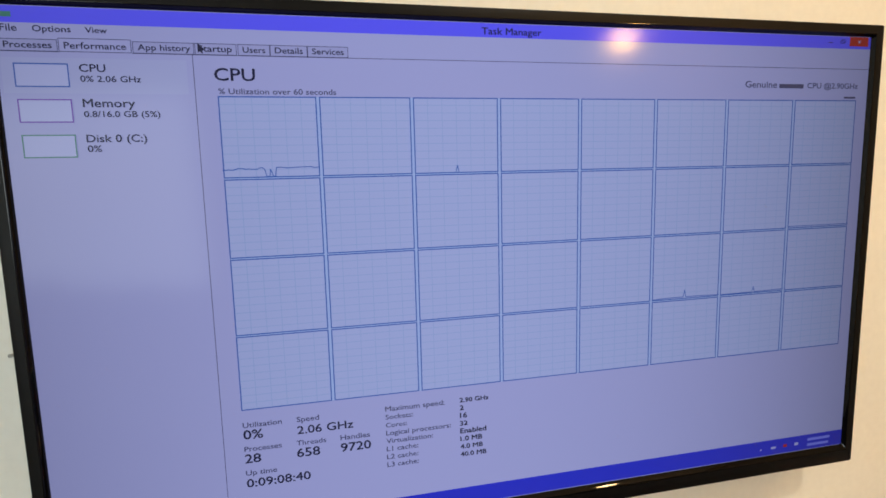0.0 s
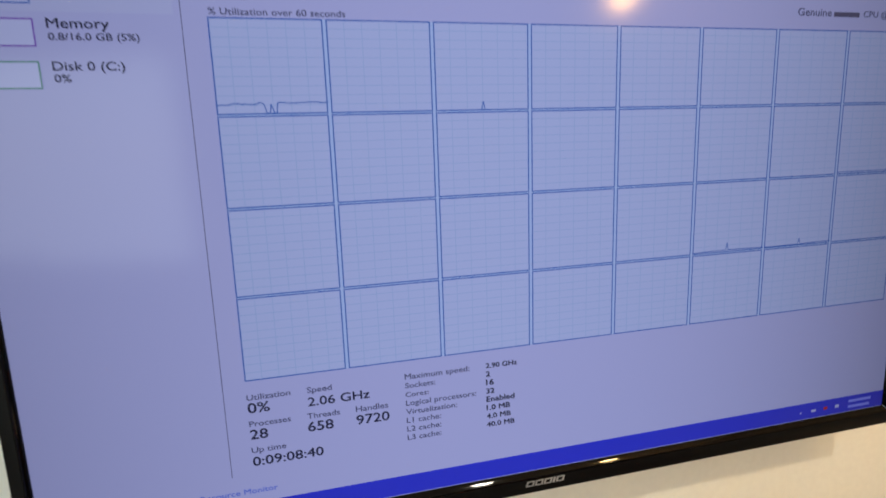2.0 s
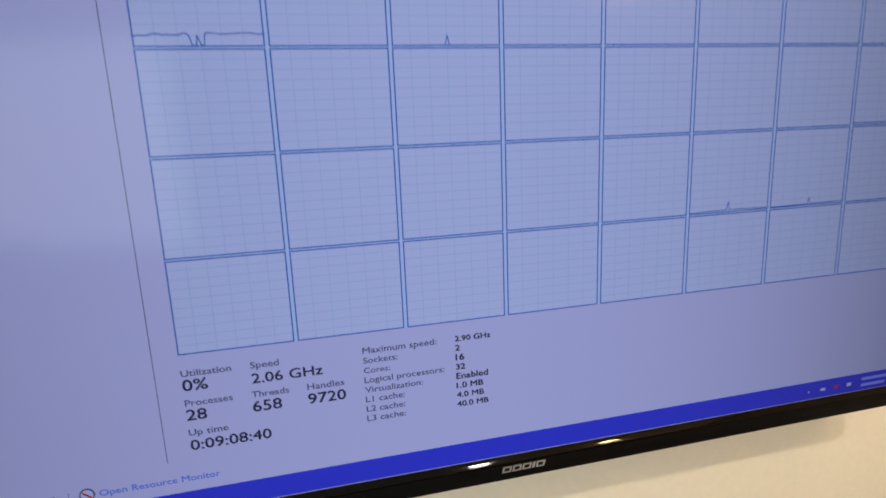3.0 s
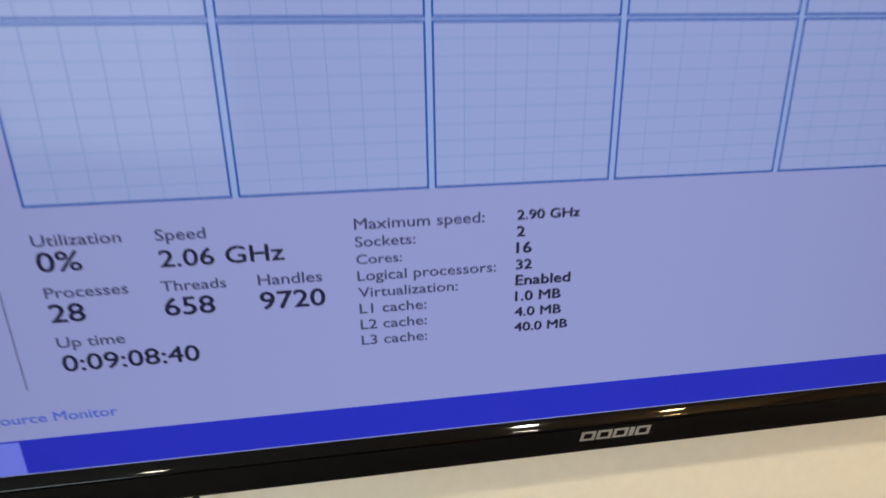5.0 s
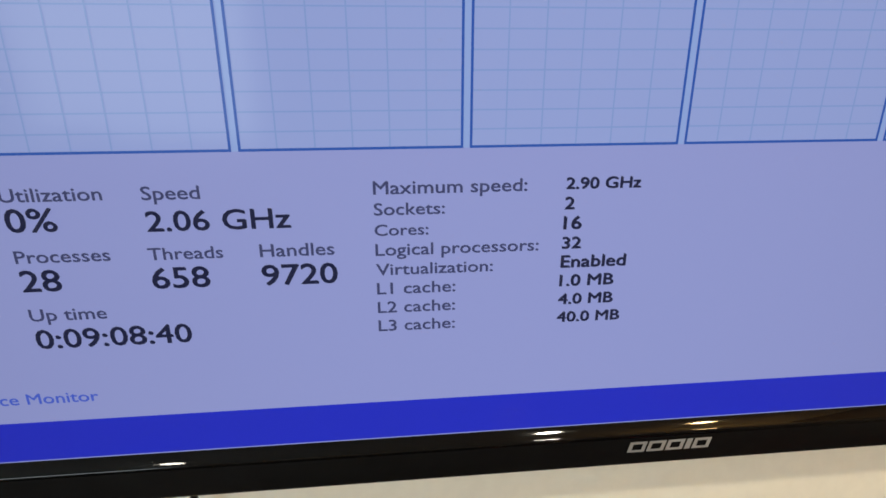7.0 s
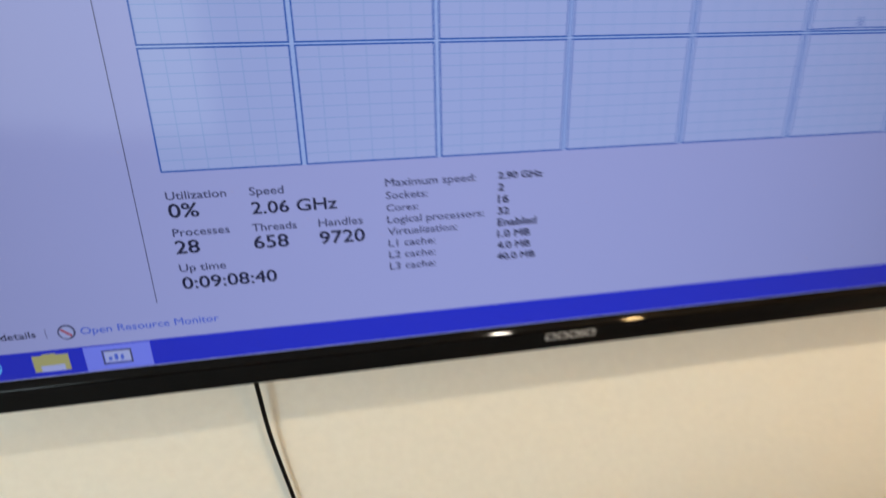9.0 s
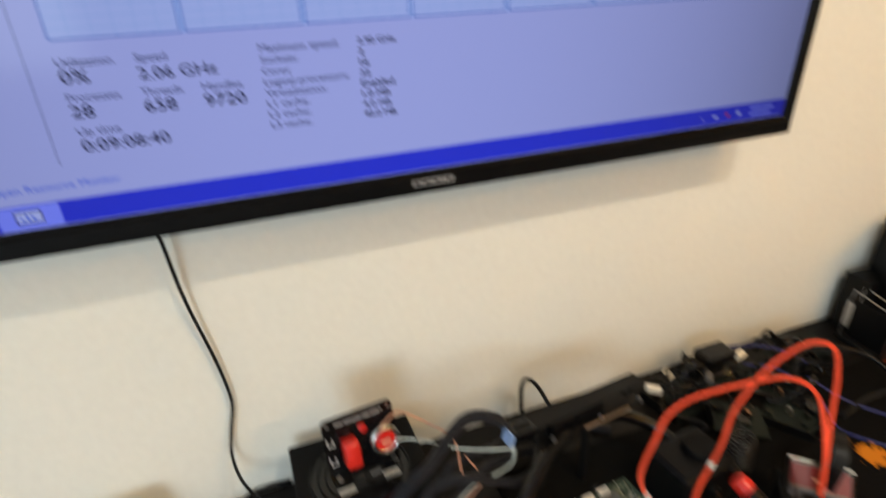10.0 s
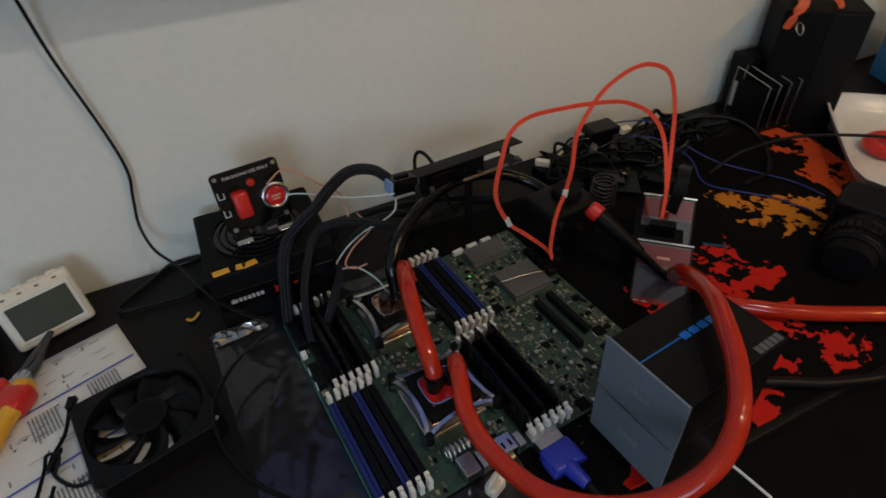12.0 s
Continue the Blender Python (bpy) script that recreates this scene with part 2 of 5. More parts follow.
def sweep(pts, radius=0.005, n=8, seg=10, flat=None, up=(0, 0, 1), bm=None, ripple=None):
    """A tube through the points, or with flat=(width, thickness) a ribbon whose width lies across the way and up."""
    bm = bm or bmesh.new()
    line = spline(pts, n)
    if flat:
        w, h = flat[0] / 2, flat[1] / 2
        ring0 = [(-w, -h), (w, -h), (w, h), (-w, h)]
    else:
        ring0 = [(radius * math.cos(2 * math.pi * k / seg), radius * math.sin(2 * math.pi * k / seg)) for k in range(seg)]
    side = None
    rings = []
    for i, p in enumerate(line):
        d = (line[min(i + 1, len(line) - 1)] - line[max(i - 1, 0)]).normalized()
        if flat:
            s = Vector(up).cross(d)
            s = s.normalized() if s.length > 0.05 else side
            if side is not None and s.dot(side) < 0:
                s = -s
        else:
            s = side - d * side.dot(d) if side is not None else d.orthogonal()
            s.normalize()
        side = s
        t = d.cross(s)
        k = ripple(i, len(line)) if ripple else 1.0
        rings.append([bm.verts.new(p + s * a * k + t * b * k) for a, b in ring0])
    m = len(ring0)
    for r0, r1 in zip(rings, rings[1:]):
        for k in range(m):
            bm.faces.new((r0[k], r0[(k + 1) % m], r1[(k + 1) % m], r1[k]))
    bm.faces.new(rings[0][::-1])
    bm.faces.new(rings[-1])
    bmesh.ops.recalc_face_normals(bm, faces=bm.faces[:])
    return bm


def quad_y(x0, x1, z0, z1, y, bm=None):
    """An upright sheet that faces -y."""
    bm = bm or bmesh.new()
    bm.faces.new([bm.verts.new(c) for c in ((x0, y, z0), (x1, y, z0), (x1, y, z1), (x0, y, z1))])
    return bm


def quad_z(x0, x1, y0, y1, z, bm=None):
    bm = bm or bmesh.new()
    bm.faces.new([bm.verts.new(c) for c in ((x0, y0, z), (x1, y0, z), (x1, y1, z), (x0, y1, z))])
    return bm


def torus(R, r, m=None, seg=28, ring=10):
    bm = bmesh.new()
    vs = [[bm.verts.new(((R + r * math.cos(b)) * math.cos(a), (R + r * math.cos(b)) * math.sin(a), r * math.sin(b)))
           for b in [2 * math.pi * j / ring for j in range(ring)]] for a in [2 * math.pi * i / seg for i in range(seg)]]
    for i in range(seg):
        for j in range(ring):
            bm.faces.new((vs[i][j], vs[(i + 1) % seg][j], vs[(i + 1) % seg][(j + 1) % ring], vs[i][(j + 1) % ring]))
    bmesh.ops.recalc_face_normals(bm, faces=bm.faces[:])
    if m is not None:
        bmesh.ops.transform(bm, matrix=m, verts=bm.verts[:])
    return bm


def lettering(body, material, parent, m, width=None, size=0.01, name="text", weight=0.0):
    """Words in the built-in font; m maps the font's x to the right and y up. width: the length of the line."""
    cu = bpy.data.curves.new(name, "FONT")
    cu.body, cu.size, cu.resolution_u = body, 1.0, 3
    tmp = bpy.data.objects.new(name, cu)
    me = bpy.data.meshes.new_from_object(tmp)
    bpy.data.objects.remove(tmp)
    bpy.data.curves.remove(cu)
    xs = [v.co.x for v in me.vertices]
    k = width / (max(xs) - min(xs)) if width else size
    if weight:
        bold = bmesh.new()
        bold.from_mesh(me)
        for dx, dy in ((weight, 0.0), (0.0, weight)):
            bold.from_mesh(me)
            bold.verts.ensure_lookup_table()
            for v in bold.verts[-len(me.vertices):]:
                v.co.x, v.co.y, v.co.z = v.co.x + dx, v.co.y + dy, v.co.z + weight * 0.1
        bold.to_mesh(me)
        bold.free()
    x0 = min(xs)
    me.transform(m @ Matrix.Diagonal((k, k, k, 1)) @ Matrix.Translation((-x0, 0, 0)))
    me.materials.clear()
    me.materials.append(material)
    me.name = name
    ob = new(name, me)
    ob.parent = parent
    return ob


# ---- room ----
WY, DZ = 0.078, 0.735          # the wall behind the desk, the desk's top
X0, X1, Y0, CZ = -2.2, 1.72, -3.35, 2.45


def slab(name, x0, x1, y0, y1, z0, z1, material, label):
    return tagged(part(name, box(x0, x1, y0, y1, z0, z1), material), label, "wall", kind="structure")


slab("wall_north", X0 - 0.1, X1 + 0.1, WY, WY + 0.1, 0, CZ, WALL, "cream painted plaster wall behind the desk")
slab("wall_east", X1, X1 + 0.1, Y0, WY, 0, CZ, WALL_R, "side wall, browner and darker than the others")
slab("wall_west", X0 - 0.1, X0, Y0, WY, 0, CZ, WALL, "cream painted side wall")
WX0, WX1, WZ0, WZ1 = -2.05, -0.55, 0.9, 2.1
south = new("wall_south")
tagged(south, "cream painted wall with a window opening", "wall", kind="structure")
for nm, a in (("wall_panel", (X0 - 0.1, WX0, 0, CZ)), ("wall_panel", (WX1, X1 + 0.1, 0, CZ)),
              ("wall_panel", (WX0, WX1, 0, WZ0)), ("wall_panel", (WX0, WX1, WZ1, CZ))):
    part(nm, box(a[0], a[1], Y0 - 0.1, Y0, a[2], a[3]), WALL, south)
win = tagged(new("window_1"), "white framed window that lets daylight in", "window", kind="structure")
for a in ((WX0, WX0 + 0.05, WZ0, WZ1), (WX1 - 0.05, WX1, WZ0, WZ1), (WX0 + 0.05, WX1 - 0.05, WZ0, WZ0 + 0.05),
          (WX0 + 0.05, WX1 - 0.05, WZ1 - 0.05, WZ1), (-1.325, -1.275, WZ0 + 0.05, WZ1 - 0.05)):
    part("window_frame", box(a[0], a[1], Y0 - 0.07, Y0 - 0.03, a[2], a[3], 0.004), WHITE, win)
slab("ceiling", X0 - 0.1, X1 + 0.1, Y0 - 0.1, WY + 0.1, CZ, CZ + 0.1, CEIL, "white painted ceiling")["category"] = "ceiling"
slab("floor", X0 - 0.1, X1 + 0.1, Y0 - 0.1, WY + 0.1, -0.1, 0, FLOOR, "dark carpeted floor")["category"] = "floor"
# rims for all three lamps, the added left one too
for i, (lx, ly, lz) in enumerate(LAMPS):
    dl = thing("ceiling_downlight", pose(lx, ly, CZ), "round recessed ceiling downlight with white rim", "ceiling lamp", "downlights")
    part("rim", torus(0.055, 0.008), WHITE, dl, smooth=True)

pend = thing("pendant_lamp", pose(1.43, -1.69, CZ), "small pendant lamp with a white rim on a cord", "pendant lamp")
part("cord", cyl(0.003, 0.003, 0.25, pose(0, 0, -0.25), 8), WHITE, pend)
part("socket", cyl(0.022, 0.016, 0.05, pose(0, 0, -0.28), 20, bevel=0.002), WHITE, pend)
tagged(part("wall_scuff", sweep([(-0.238, WY - 0.0012, 1.3885), (-0.228, WY - 0.0016, 1.3895), (-0.216, WY - 0.0012, 1.3885)], 0.0022, 4, 6), GREYW, smooth=True), "small grey scuff on the cream wall", "mark", kind="structure")

# ---- desk ----
desk = thing("desk", pose(0, 0, 0), "black-brown wooden desk against the wall", "desk")
part("desktop", box(-1.2, X1 - 0.02, -0.515, WY - 0.004, DZ - 0.032, DZ, 0.002), DESK, desk)
for lx in (-1.18, 0.2, X1 - 0.06):
    part("side_panel", box(lx, lx + 0.03, -0.48, WY - 0.02, 0.0, DZ - 0.032, 0.002), DESK, desk)
part("back_panel", box(-1.15, X1 - 0.06, WY - 0.03, WY - 0.012, 0.35, DZ - 0.032, 0.002), DESK, desk)

# ---- television ----
ZT = 1.646                             # top of the graphs
SX0, SX1, SZ0, SZ1 = -0.1805, 0.7690, 1.1885, 1.7226
tv = thing("television", pose(0, 0, 0), "large flat television with gloss black bezel showing a task manager", "television")


def ring(x0, x1, z0, z1, w0, w1, wb, wt, bm=None):
    """The bezel: a frame with a rounded front, deeper at its outer edge."""
    bm = bmesh.new()
    prof = [(0.0, 0.001), (0.030, 0.0006), (0.040, 0.0)]
    for i in range(9):                 # a gently rounded chamfer towards the screen
        k, y = prof[-1]
        prof.append((k + 0.0205, y - 0.0205 * 0.0252 * math.tan(radians(46.5 - 0.9 * i))))
    edge = prof[-1][1]
    prof += [(0.235, edge - 0.0004), (0.262, edge - 0.0006), (0.30, edge - 0.0007), (0.93, edge - 0.0004), (0.97, edge + 0.0004), (0.992, edge + 0.0020), (1.0, -0.0006), (1.0, 0.030)]
    loops = []
    for k, y in prof:
        loops.append([bm.verts.new(c) for c in ((x0 - w0 * k, y, z0 - wb * k), (x1 + w1 * k, y, z0 - wb * k),
                                                 (x1 + w1 * k, y, z1 + wt * k), (x0 - w0 * k, y, z1 + wt * k))])
    for a, b in zip(loops, loops[1:]):
        for i in range(4):
            bm.faces.new((a[i], a[(i + 1) % 4], b[(i + 1) % 4], b[i]))
    bmesh.ops.recalc_face_normals(bm, faces=bm.faces[:])
    return bm


bezel = part("bezel", ring(SX0, SX1, SZ0, SZ1, 0.0155, 0.0155, 0.0252, 0.0150), BEZEL, tv, smooth=True)
bezel.data.materials.append(BEAD)
for p in bezel.data.polygons:
    p.material_index = 1 if p.index < 56 else 0        # the rounded inner lip is glossy
bezel.data.set_sharp_from_angle(angle=radians(38))
bv = bezel.modifiers.new("bevel", "BEVEL")
bv.width, bv.segments, bv.limit_method, bv.angle_limit = 0.002, 2, "ANGLE", radians(60)
part("back_shell", box(SX0 - 0.015, SX1 + 0.015, 0.006, 0.046, SZ0 - 0.02, SZ1 + 0.015, 0.008), BLACK, tv)
part("wall_mount", box(0.14, 0.46, 0.046, WY - 0.002, 1.30, 1.60, 0.004), MATT, tv)
# maker's mark, as plain shapes
BADGE = mat("badge_grey", (0.30, 0.30, 0.31), 0.4, 0.2)
mk = 0.2720
for w, hollow in ((0.0092, 1), (0.0092, 1), (0.0092, 1), (0.0030, 0), (0.0092, 1)):
    b = bmesh.new()
    cells = ((mk, mk + w, 1.1734, 1.1748), (mk, mk + w, 1.1782, 1.1797), (mk, mk + 0.0020, 1.1748, 1.1782), (mk + w - 0.0020, mk + w, 1.1748, 1.1782)) if hollow else ((mk, mk + w, 1.1734, 1.1797),)
    for c in cells:
        quad_y(*c, -0.0064, b)
    for v in b.verts:
        v.co.x += 0.25 * (v.co.z - 1.1734)
    part("badge", b, BADGE, bezel, "silver maker's mark")
    mk += w + 0.0011

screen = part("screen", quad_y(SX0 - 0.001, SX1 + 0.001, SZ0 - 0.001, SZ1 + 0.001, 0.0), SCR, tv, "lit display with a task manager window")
L1, L2, L3, L4 = -0.0006, -0.0010, -0.0014, -0.0018


def bar(x0, x1, z0, z1, material, name="panel", y=L1, parent=None):
    return part(name, quad_y(x0, x1, z0, z1, y), material, parent or screen)


def frame_of(x0, x1, z0, z1, t, material, name="graph_border", y=L3):
    b = bmesh.new()
    for a in ((x0, x1, z0, z0 + t), (x0, x1, z1 - t, z1), (x0, x0 + t, z0 + t, z1 - t), (x1 - t, x1, z0 + t, z1 - t)):
        quad_y(*a, y, b)
    return part(name, b, material, screen)


def line_text(body, x, z, material=None, width=None, size=0.0088, weight=0.024):
    return lettering(body, material or SCR_TEXT, screen, pose(x, L4, z, 90) @ Matrix.Diagonal((1, 0.82, 1, 1)), width, size, "text", weight)


bar(SX0, SX1, 1.7085, SZ1, SCR_TOP, "title_bar")
bar(SX0, SX1, SZ0, 1.2092, SCR_BLUE, "task_bar")
bar(0.7365, 0.7650, 1.7115, SZ1, SCR_RED, "close_button", L2)
for a, c in ((1, 1), (1, -1)):
    part("close_cross", box(-0.0022, 0.0022, -0.0001, 0.0001, -0.00035, 0.00035, m=pose(0.7508, L3, 1.7168, 0, 45 * c)), SCR_SEL, screen)
bar(0.7045, 0.7115, 1.7148, 1.7156, SCR_TEXT, "minimise_mark", L2)
frame_of(0.7225, 0.7290, 1.7145, 1.7180, 0.0006, SCR_TEXT, "restore_mark", L2)
frame_of(0.7240, 0.7305, 1.7157, 1.7192, 0.0006, SCR_TEXT, "restore_mark", L2)
bar(-0.1760, -0.1655, 1.7130, 1.7175, SCR_GREEN, "window_icon", L2)
line_text("Task Manager", 0.263, 1.7112, width=0.0665)
for body, x, w in (("File", -0.1750, 0.0130), ("Options", -0.150, 0.0302), ("View", -0.1082, 0.0177)):
    line_text(body, x, 1.7010, width=w)
tabs = (("Processes", -0.1737, 0.0375), ("Performance", -0.1265, 0.0503), ("App history", -0.0663, 0.0447), ("Startup", -0.0145, 0.0295),
        ("Users", 0.0250, 0.0205), ("Details", 0.0544, 0.0261), ("Services", 0.0895, 0.0304))
for body, x, w in tabs:
    if body != "Performance":
        bar(x - 0.0042, x + w + 0.0042, 1.6845, 1.6945, SCR_TAB, "tab_field")
    frame_of(x - 0.0045, x + w + 0.0045, 1.6842, 1.6948 if body != "Performance" else 1.6962, 0.0006, SCR_DIM, "tab")
    line_text(body, x, 1.6870, width=w)
bar(SX0, -0.1310, 1.6840, 1.6846, SCR_DIM, "tab_line")
bar(-0.0717, SX1, 1.6840, 1.6846, SCR_DIM, "tab_line")
b = bmesh.new()
b.faces.new([b.verts.new((-0.0150 + x, -0.0022, 1.6950 + z)) for x, z in ((0, 0), (0.0062, -0.0064), (0.0034, -0.0066), (0.0046, -0.0095), (0.0034, -0.0099), (0.0021, -0.0071), (0, -0.0090))])
part("mouse_pointer", b, SCR_TEXT, screen)

# side list
bar(-0.1780, -0.0260, 1.6480, 1.6790, SCR_SEL, "highlight")
for (z, name, sub, c, w1, w2) in ((1.6638, "CPU", "0% 2.06 GHz", SCR_LINE, 0.0213, 0.050), (1.6326, "Memory", "0.8/16.0 GB (5%)", SCR_VIOLET, 0.0432, 0.0637),
                                  (1.6012, "Disk 0 (C:)", "0%", SCR_GREEN, 0.0507, 0.0116)):
    bar(-0.1683, -0.1249, z - 0.0104, z + 0.0104, SCR_PALE, "thumbnail", L2)
    frame_of(-0.1683, -0.1249, z - 0.0104, z + 0.0104, 0.0011, c, "thumbnail_border")
    line_text(name, -0.1163, z + 0.0033, width=w1)
    line_text(sub, -0.1161, z - 0.0055, width=w2)
bar(-0.0206, -0.0200, 1.238, 1.6840, SCR_DIM, "divider")

# graphs: eight across, four down
line_text("CPU", -0.0022, 1.6608, width=0.0365)
line_text("% Utilization over 60 seconds", 0.0005, 1.6484, SCR_DIM, 0.1102)
bar(0.7325, 0.7500, 1.6486, 1.6508, SCR_DIM, "illegible_text", L4)
line_text("Genuine", 0.588, 1.6605, SCR_DIM, 0.0445)
bar(0.6360, 0.6710, 1.6602, 1.6652, SCR_DIM, "covered_word", L4)
line_text("CPU @2.90GHz", 0.6766, 1.6605, SCR_DIM, 0.0758)
PU, CW, PV, CH = 0.09441, 0.09170, 0.07905, 0.07805
bar(-0.0006, 7 * PU + CW - 0.0006, ZT - 3 * PV - CH + 0.0006, ZT + 0.0006, SCR_GAP, "graph_backing", -0.0004)
grid = bmesh.new()
for r in range(4):
    for c in range(8):
        x, z = c * PU - 0.0006, ZT - r * PV + 0.0006
        bar(x, x + CW, z - CH, z, SCR_CELL, "graph_field")
        frame_of(x, x + CW, z - CH, z, 0.0011, SCR_LINE)
        for k in range(1, 6):
            quad_y(x + CW * k / 6 - 0.0003, x + CW * k / 6 + 0.0003, z - CH + 0.001, z - 0.001, L2, grid)
        for k in range(1, 10):
            quad_y(x + 0.001, x + CW - 0.001, z - CH * k / 10 - 0.0003, z - CH * k / 10 + 0.0003, L2 - 0.0001, grid)
part("graph_grid", grid, SCR_GRID, screen, kind="stuff")


def trace(c, r, pts, name="graph_trace", t=0.0007):
    """A thick line through the points, in fractions of the graph."""
    x, z = c * PU - 0.0006, ZT - r * PV - CH + 0.0006
    b = bmesh.new()
    for p0, p1 in zip(pts, pts[1:]):
        a0, a1 = Vector((p0[0] * CW, p0[1] * CH)), Vector((p1[0] * CW, p1[1] * CH))
        d = (a1 - a0).normalized() * t * 0.6
        n = Vector((-d.y, d.x))
        b.faces.new([b.verts.new((x + q.x, L4, z + q.y + 0.001)) for q in (a0 - d - n, a1 + d - n, a1 + d + n, a0 - d + n)])
    part(name, b, SCR_LINE, screen)


random.seed(4)
trace(0, 0, [(i / 40, 0.085 + 0.02 * random.random() + 0.02 * i / 40) for i in range(17)] + [(0.42, 0.09), (0.44, 0.0), (0.47, 0.0), (0.48, 0.09), (0.51, 0.0), (0.53, 0.0), (0.54, 0.1)]
      + [(0.55 + i * 0.05, 0.1 + 0.015 * random.random()) for i in range(10)])
trace(2, 0, [(0.48, 0), (0.5, 0.09), (0.52, 0)])
trace(5, 2, [(0.0, 0.01), (0.3, 0.02), (0.46, 0.02), (0.48, 0.12), (0.5, 0.02), (0.7, 0.02), (1, 0.01)])
trace(6, 2, [(0.0, 0.005), (0.5, 0.01), (0.52, 0.09), (0.54, 0.01), (1, 0.02)])
trace(7, 1, [(0, 0.02), (1, 0.02)])

# figures below the graphs
for body, x, z, w in (("Utilization", -0.0005, 1.3128, 0.0387), ("Speed", 0.0535, 1.3124, 0.0228), ("Processes", -0.0005, 1.2868, 0.0372),
                      ("Threads", 0.0520, 1.2864, 0.0304), ("Handles", 0.0978, 1.2861, 0.0314), ("Up time", -0.0007, 1.2604, 0.0311)):
    line_text(body, x, z, SCR_DIM, w, weight=0.028)
for body, x, z, w in (("0%", -0.0005, 1.3002, 0.0192), ("2.06 GHz", 0.0535, 1.2989, 0.0582), ("28", -0.0006, 1.2740, 0.0156),
                      ("658", 0.0518, 1.2733, 0.0236), ("9720", 0.0976, 1.2728, 0.0322), ("0:09:08:40", -0.0006, 1.2471, 0.0648)):
    line_text(body, x, z, SCR_TEXT, w, weight=0.028)
for k, (body, w, value, vw) in enumerate((("Maximum speed:", 0.0664, "2.90 GHz", 0.0338), ("Sockets:", 0.0304, "2", 0.0042), ("Cores:", 0.0232, "16", 0.0080), ("Logical processors:", 0.0729, "32", 0.0086),
                                          ("Virtualization:", 0.0522, "Enabled", 0.0305), ("L1 cache:", 0.0352, "1.0 MB", 0.0256), ("L2 cache:", 0.0351, "4.0 MB", 0.0262), ("L3 cache:", 0.0351, "40.0 MB", 0.0304))):
    line_text(body, 0.1471, 1.3124 - 0.00921 * k, SCR_DIM, w, weight=0.028)
    line_text(value, 0.2310, 1.3127 - 0.00921 * k, SCR_TEXT, vw, weight=0.055)
line_text("Fewer details", -0.1494, 1.2205, SCR_TEXT, 0.047)
bar(-0.0960, -0.0956, 1.2185, 1.2265, SCR_DIM, "divider", L4)
part("monitor_icon", cyl(0.0058, 0.0058, 0.0002, pose(-0.0827, L3, 1.2224, 90)), SCR_DIM, screen)
part("icon_face", cyl(0.0046, 0.0046, 0.0002, pose(-0.0827, L4, 1.2224, 90)), SCR_SEL, screen)
part("icon_bar", box(-0.0042, 0.0042, -0.0001, 0.0001, -0.0007, 0.0007, m=pose(-0.0827, -0.0022, 1.2224, 0, 40)), SCR_RED, screen)
line_text("Open Resource Monitor", -0.0737, 1.2196, SCR_LINK, 0.0930)
bar(-0.0759, -0.0310, SZ0 + 0.0005, 1.2085, SCR_TASK, "task_button", L2)
bar(-0.1097, -0.0861, 1.1925, 1.2055, SCR_YEL, "folder_icon", L2)
bar(-0.1030, -0.0940, 1.2055, 1.2066, SCR_YEL, "folder_tab", L2)
bar(-0.1050, -0.0895, 1.1925, 1.1975, SCR_PALE, "folder_icon_front", L3)
part("browser_icon", cyl(0.0080, 0.0080, 0.0002, pose(-0.1380, L2, 1.1995, 90)), SCR_CYAN, screen)
bar(-0.1455, -0.1305, 1.1986, 1.2002, SCR_BLUE, "browser_icon_gap", L3)
frame_of(-0.0640, -0.0440, 1.1935, 1.2050, 0.0012, SCR_DIM, "window_icon", L4)
bar(-0.0625, -0.0452, 1.1950, 1.2038, SCR_PALE, "window_icon_graph", L3)
for x, h in ((-0.0600, 0.003), (-0.0560, 0.005), (-0.0520, 0.004)):
    bar(x, x + 0.0022, 1.1965, 1.1965 + h, SCR_LINK, "window_icon_bar", L4)
for i, x in enumerate((0.638, 0.655, 0.674, 0.692)):
    bar(x, x + (0.002, 0.007, 0.006, 0.006)[i], 1.1965, 1.1965 + (0.002, 0.003, 0.004, 0.004)[i], (SCR_PALE, SCR_PALE, SCR_RED, SCR_PALE)[i], "tray_icon", L2)
bar(0.713, 0.749, 1.2005, 1.2040, SCR_TASK, "illegible_clock", L2)
bar(0.713, 0.747, 1.1930, 1.1965, SCR_TASK, "illegible_date", L2)

# ---- cable from the television ----
tagged(part("power_cable", sweep([(0.024, 0.030, 1.20), (0.027, 0.050, 1.14), (0.031, 0.064, 1.06), (0.045, 0.069, 0.965), (0.050, 0.069, 0.905), (0.042, 0.068, 0.865), (0.035, 0.062, 0.825), (0.042, 0.042, 0.795), (0.066, 0.002, 0.785), (0.098, -0.079, 0.785), (0.120, -0.116, 0.785), (0.140, -0.141, 0.784), (0.160, -0.156, 0.781), (0.158, -0.166, 0.776),
                                 (0.135, -0.172, 0.770), (0.102, -0.196, 0.768), (0.075, -0.240, 0.766), (0.078, -0.290, 0.752), (0.105, -0.340, 0.741), (0.16, -0.40, 0.7405), (0.20, -0.47, 0.7405)], 0.0021, 6, 8), RUBBER, smooth=True),
       "thin black cable that hangs from the television to the desk", "cable")
tagged(part("loose_cable", sweep([(0.095, 0.055, 0.7395), (0.065, 0.056, 0.741), (0.043, 0.052, 0.740), (0.017, 0.028, 0.7395), (-0.015, 0.000, 0.7405), (-0.024, -0.016, 0.7425), (-0.012, -0.023, 0.742), (0.022, -0.022, 0.7405), (0.062, -0.025, 0.741), (0.092, -0.018, 0.742)], 0.0032, 6, 8), RUBBER, smooth=True),
       "short black cable lying on the desk beside the clock", "cable")
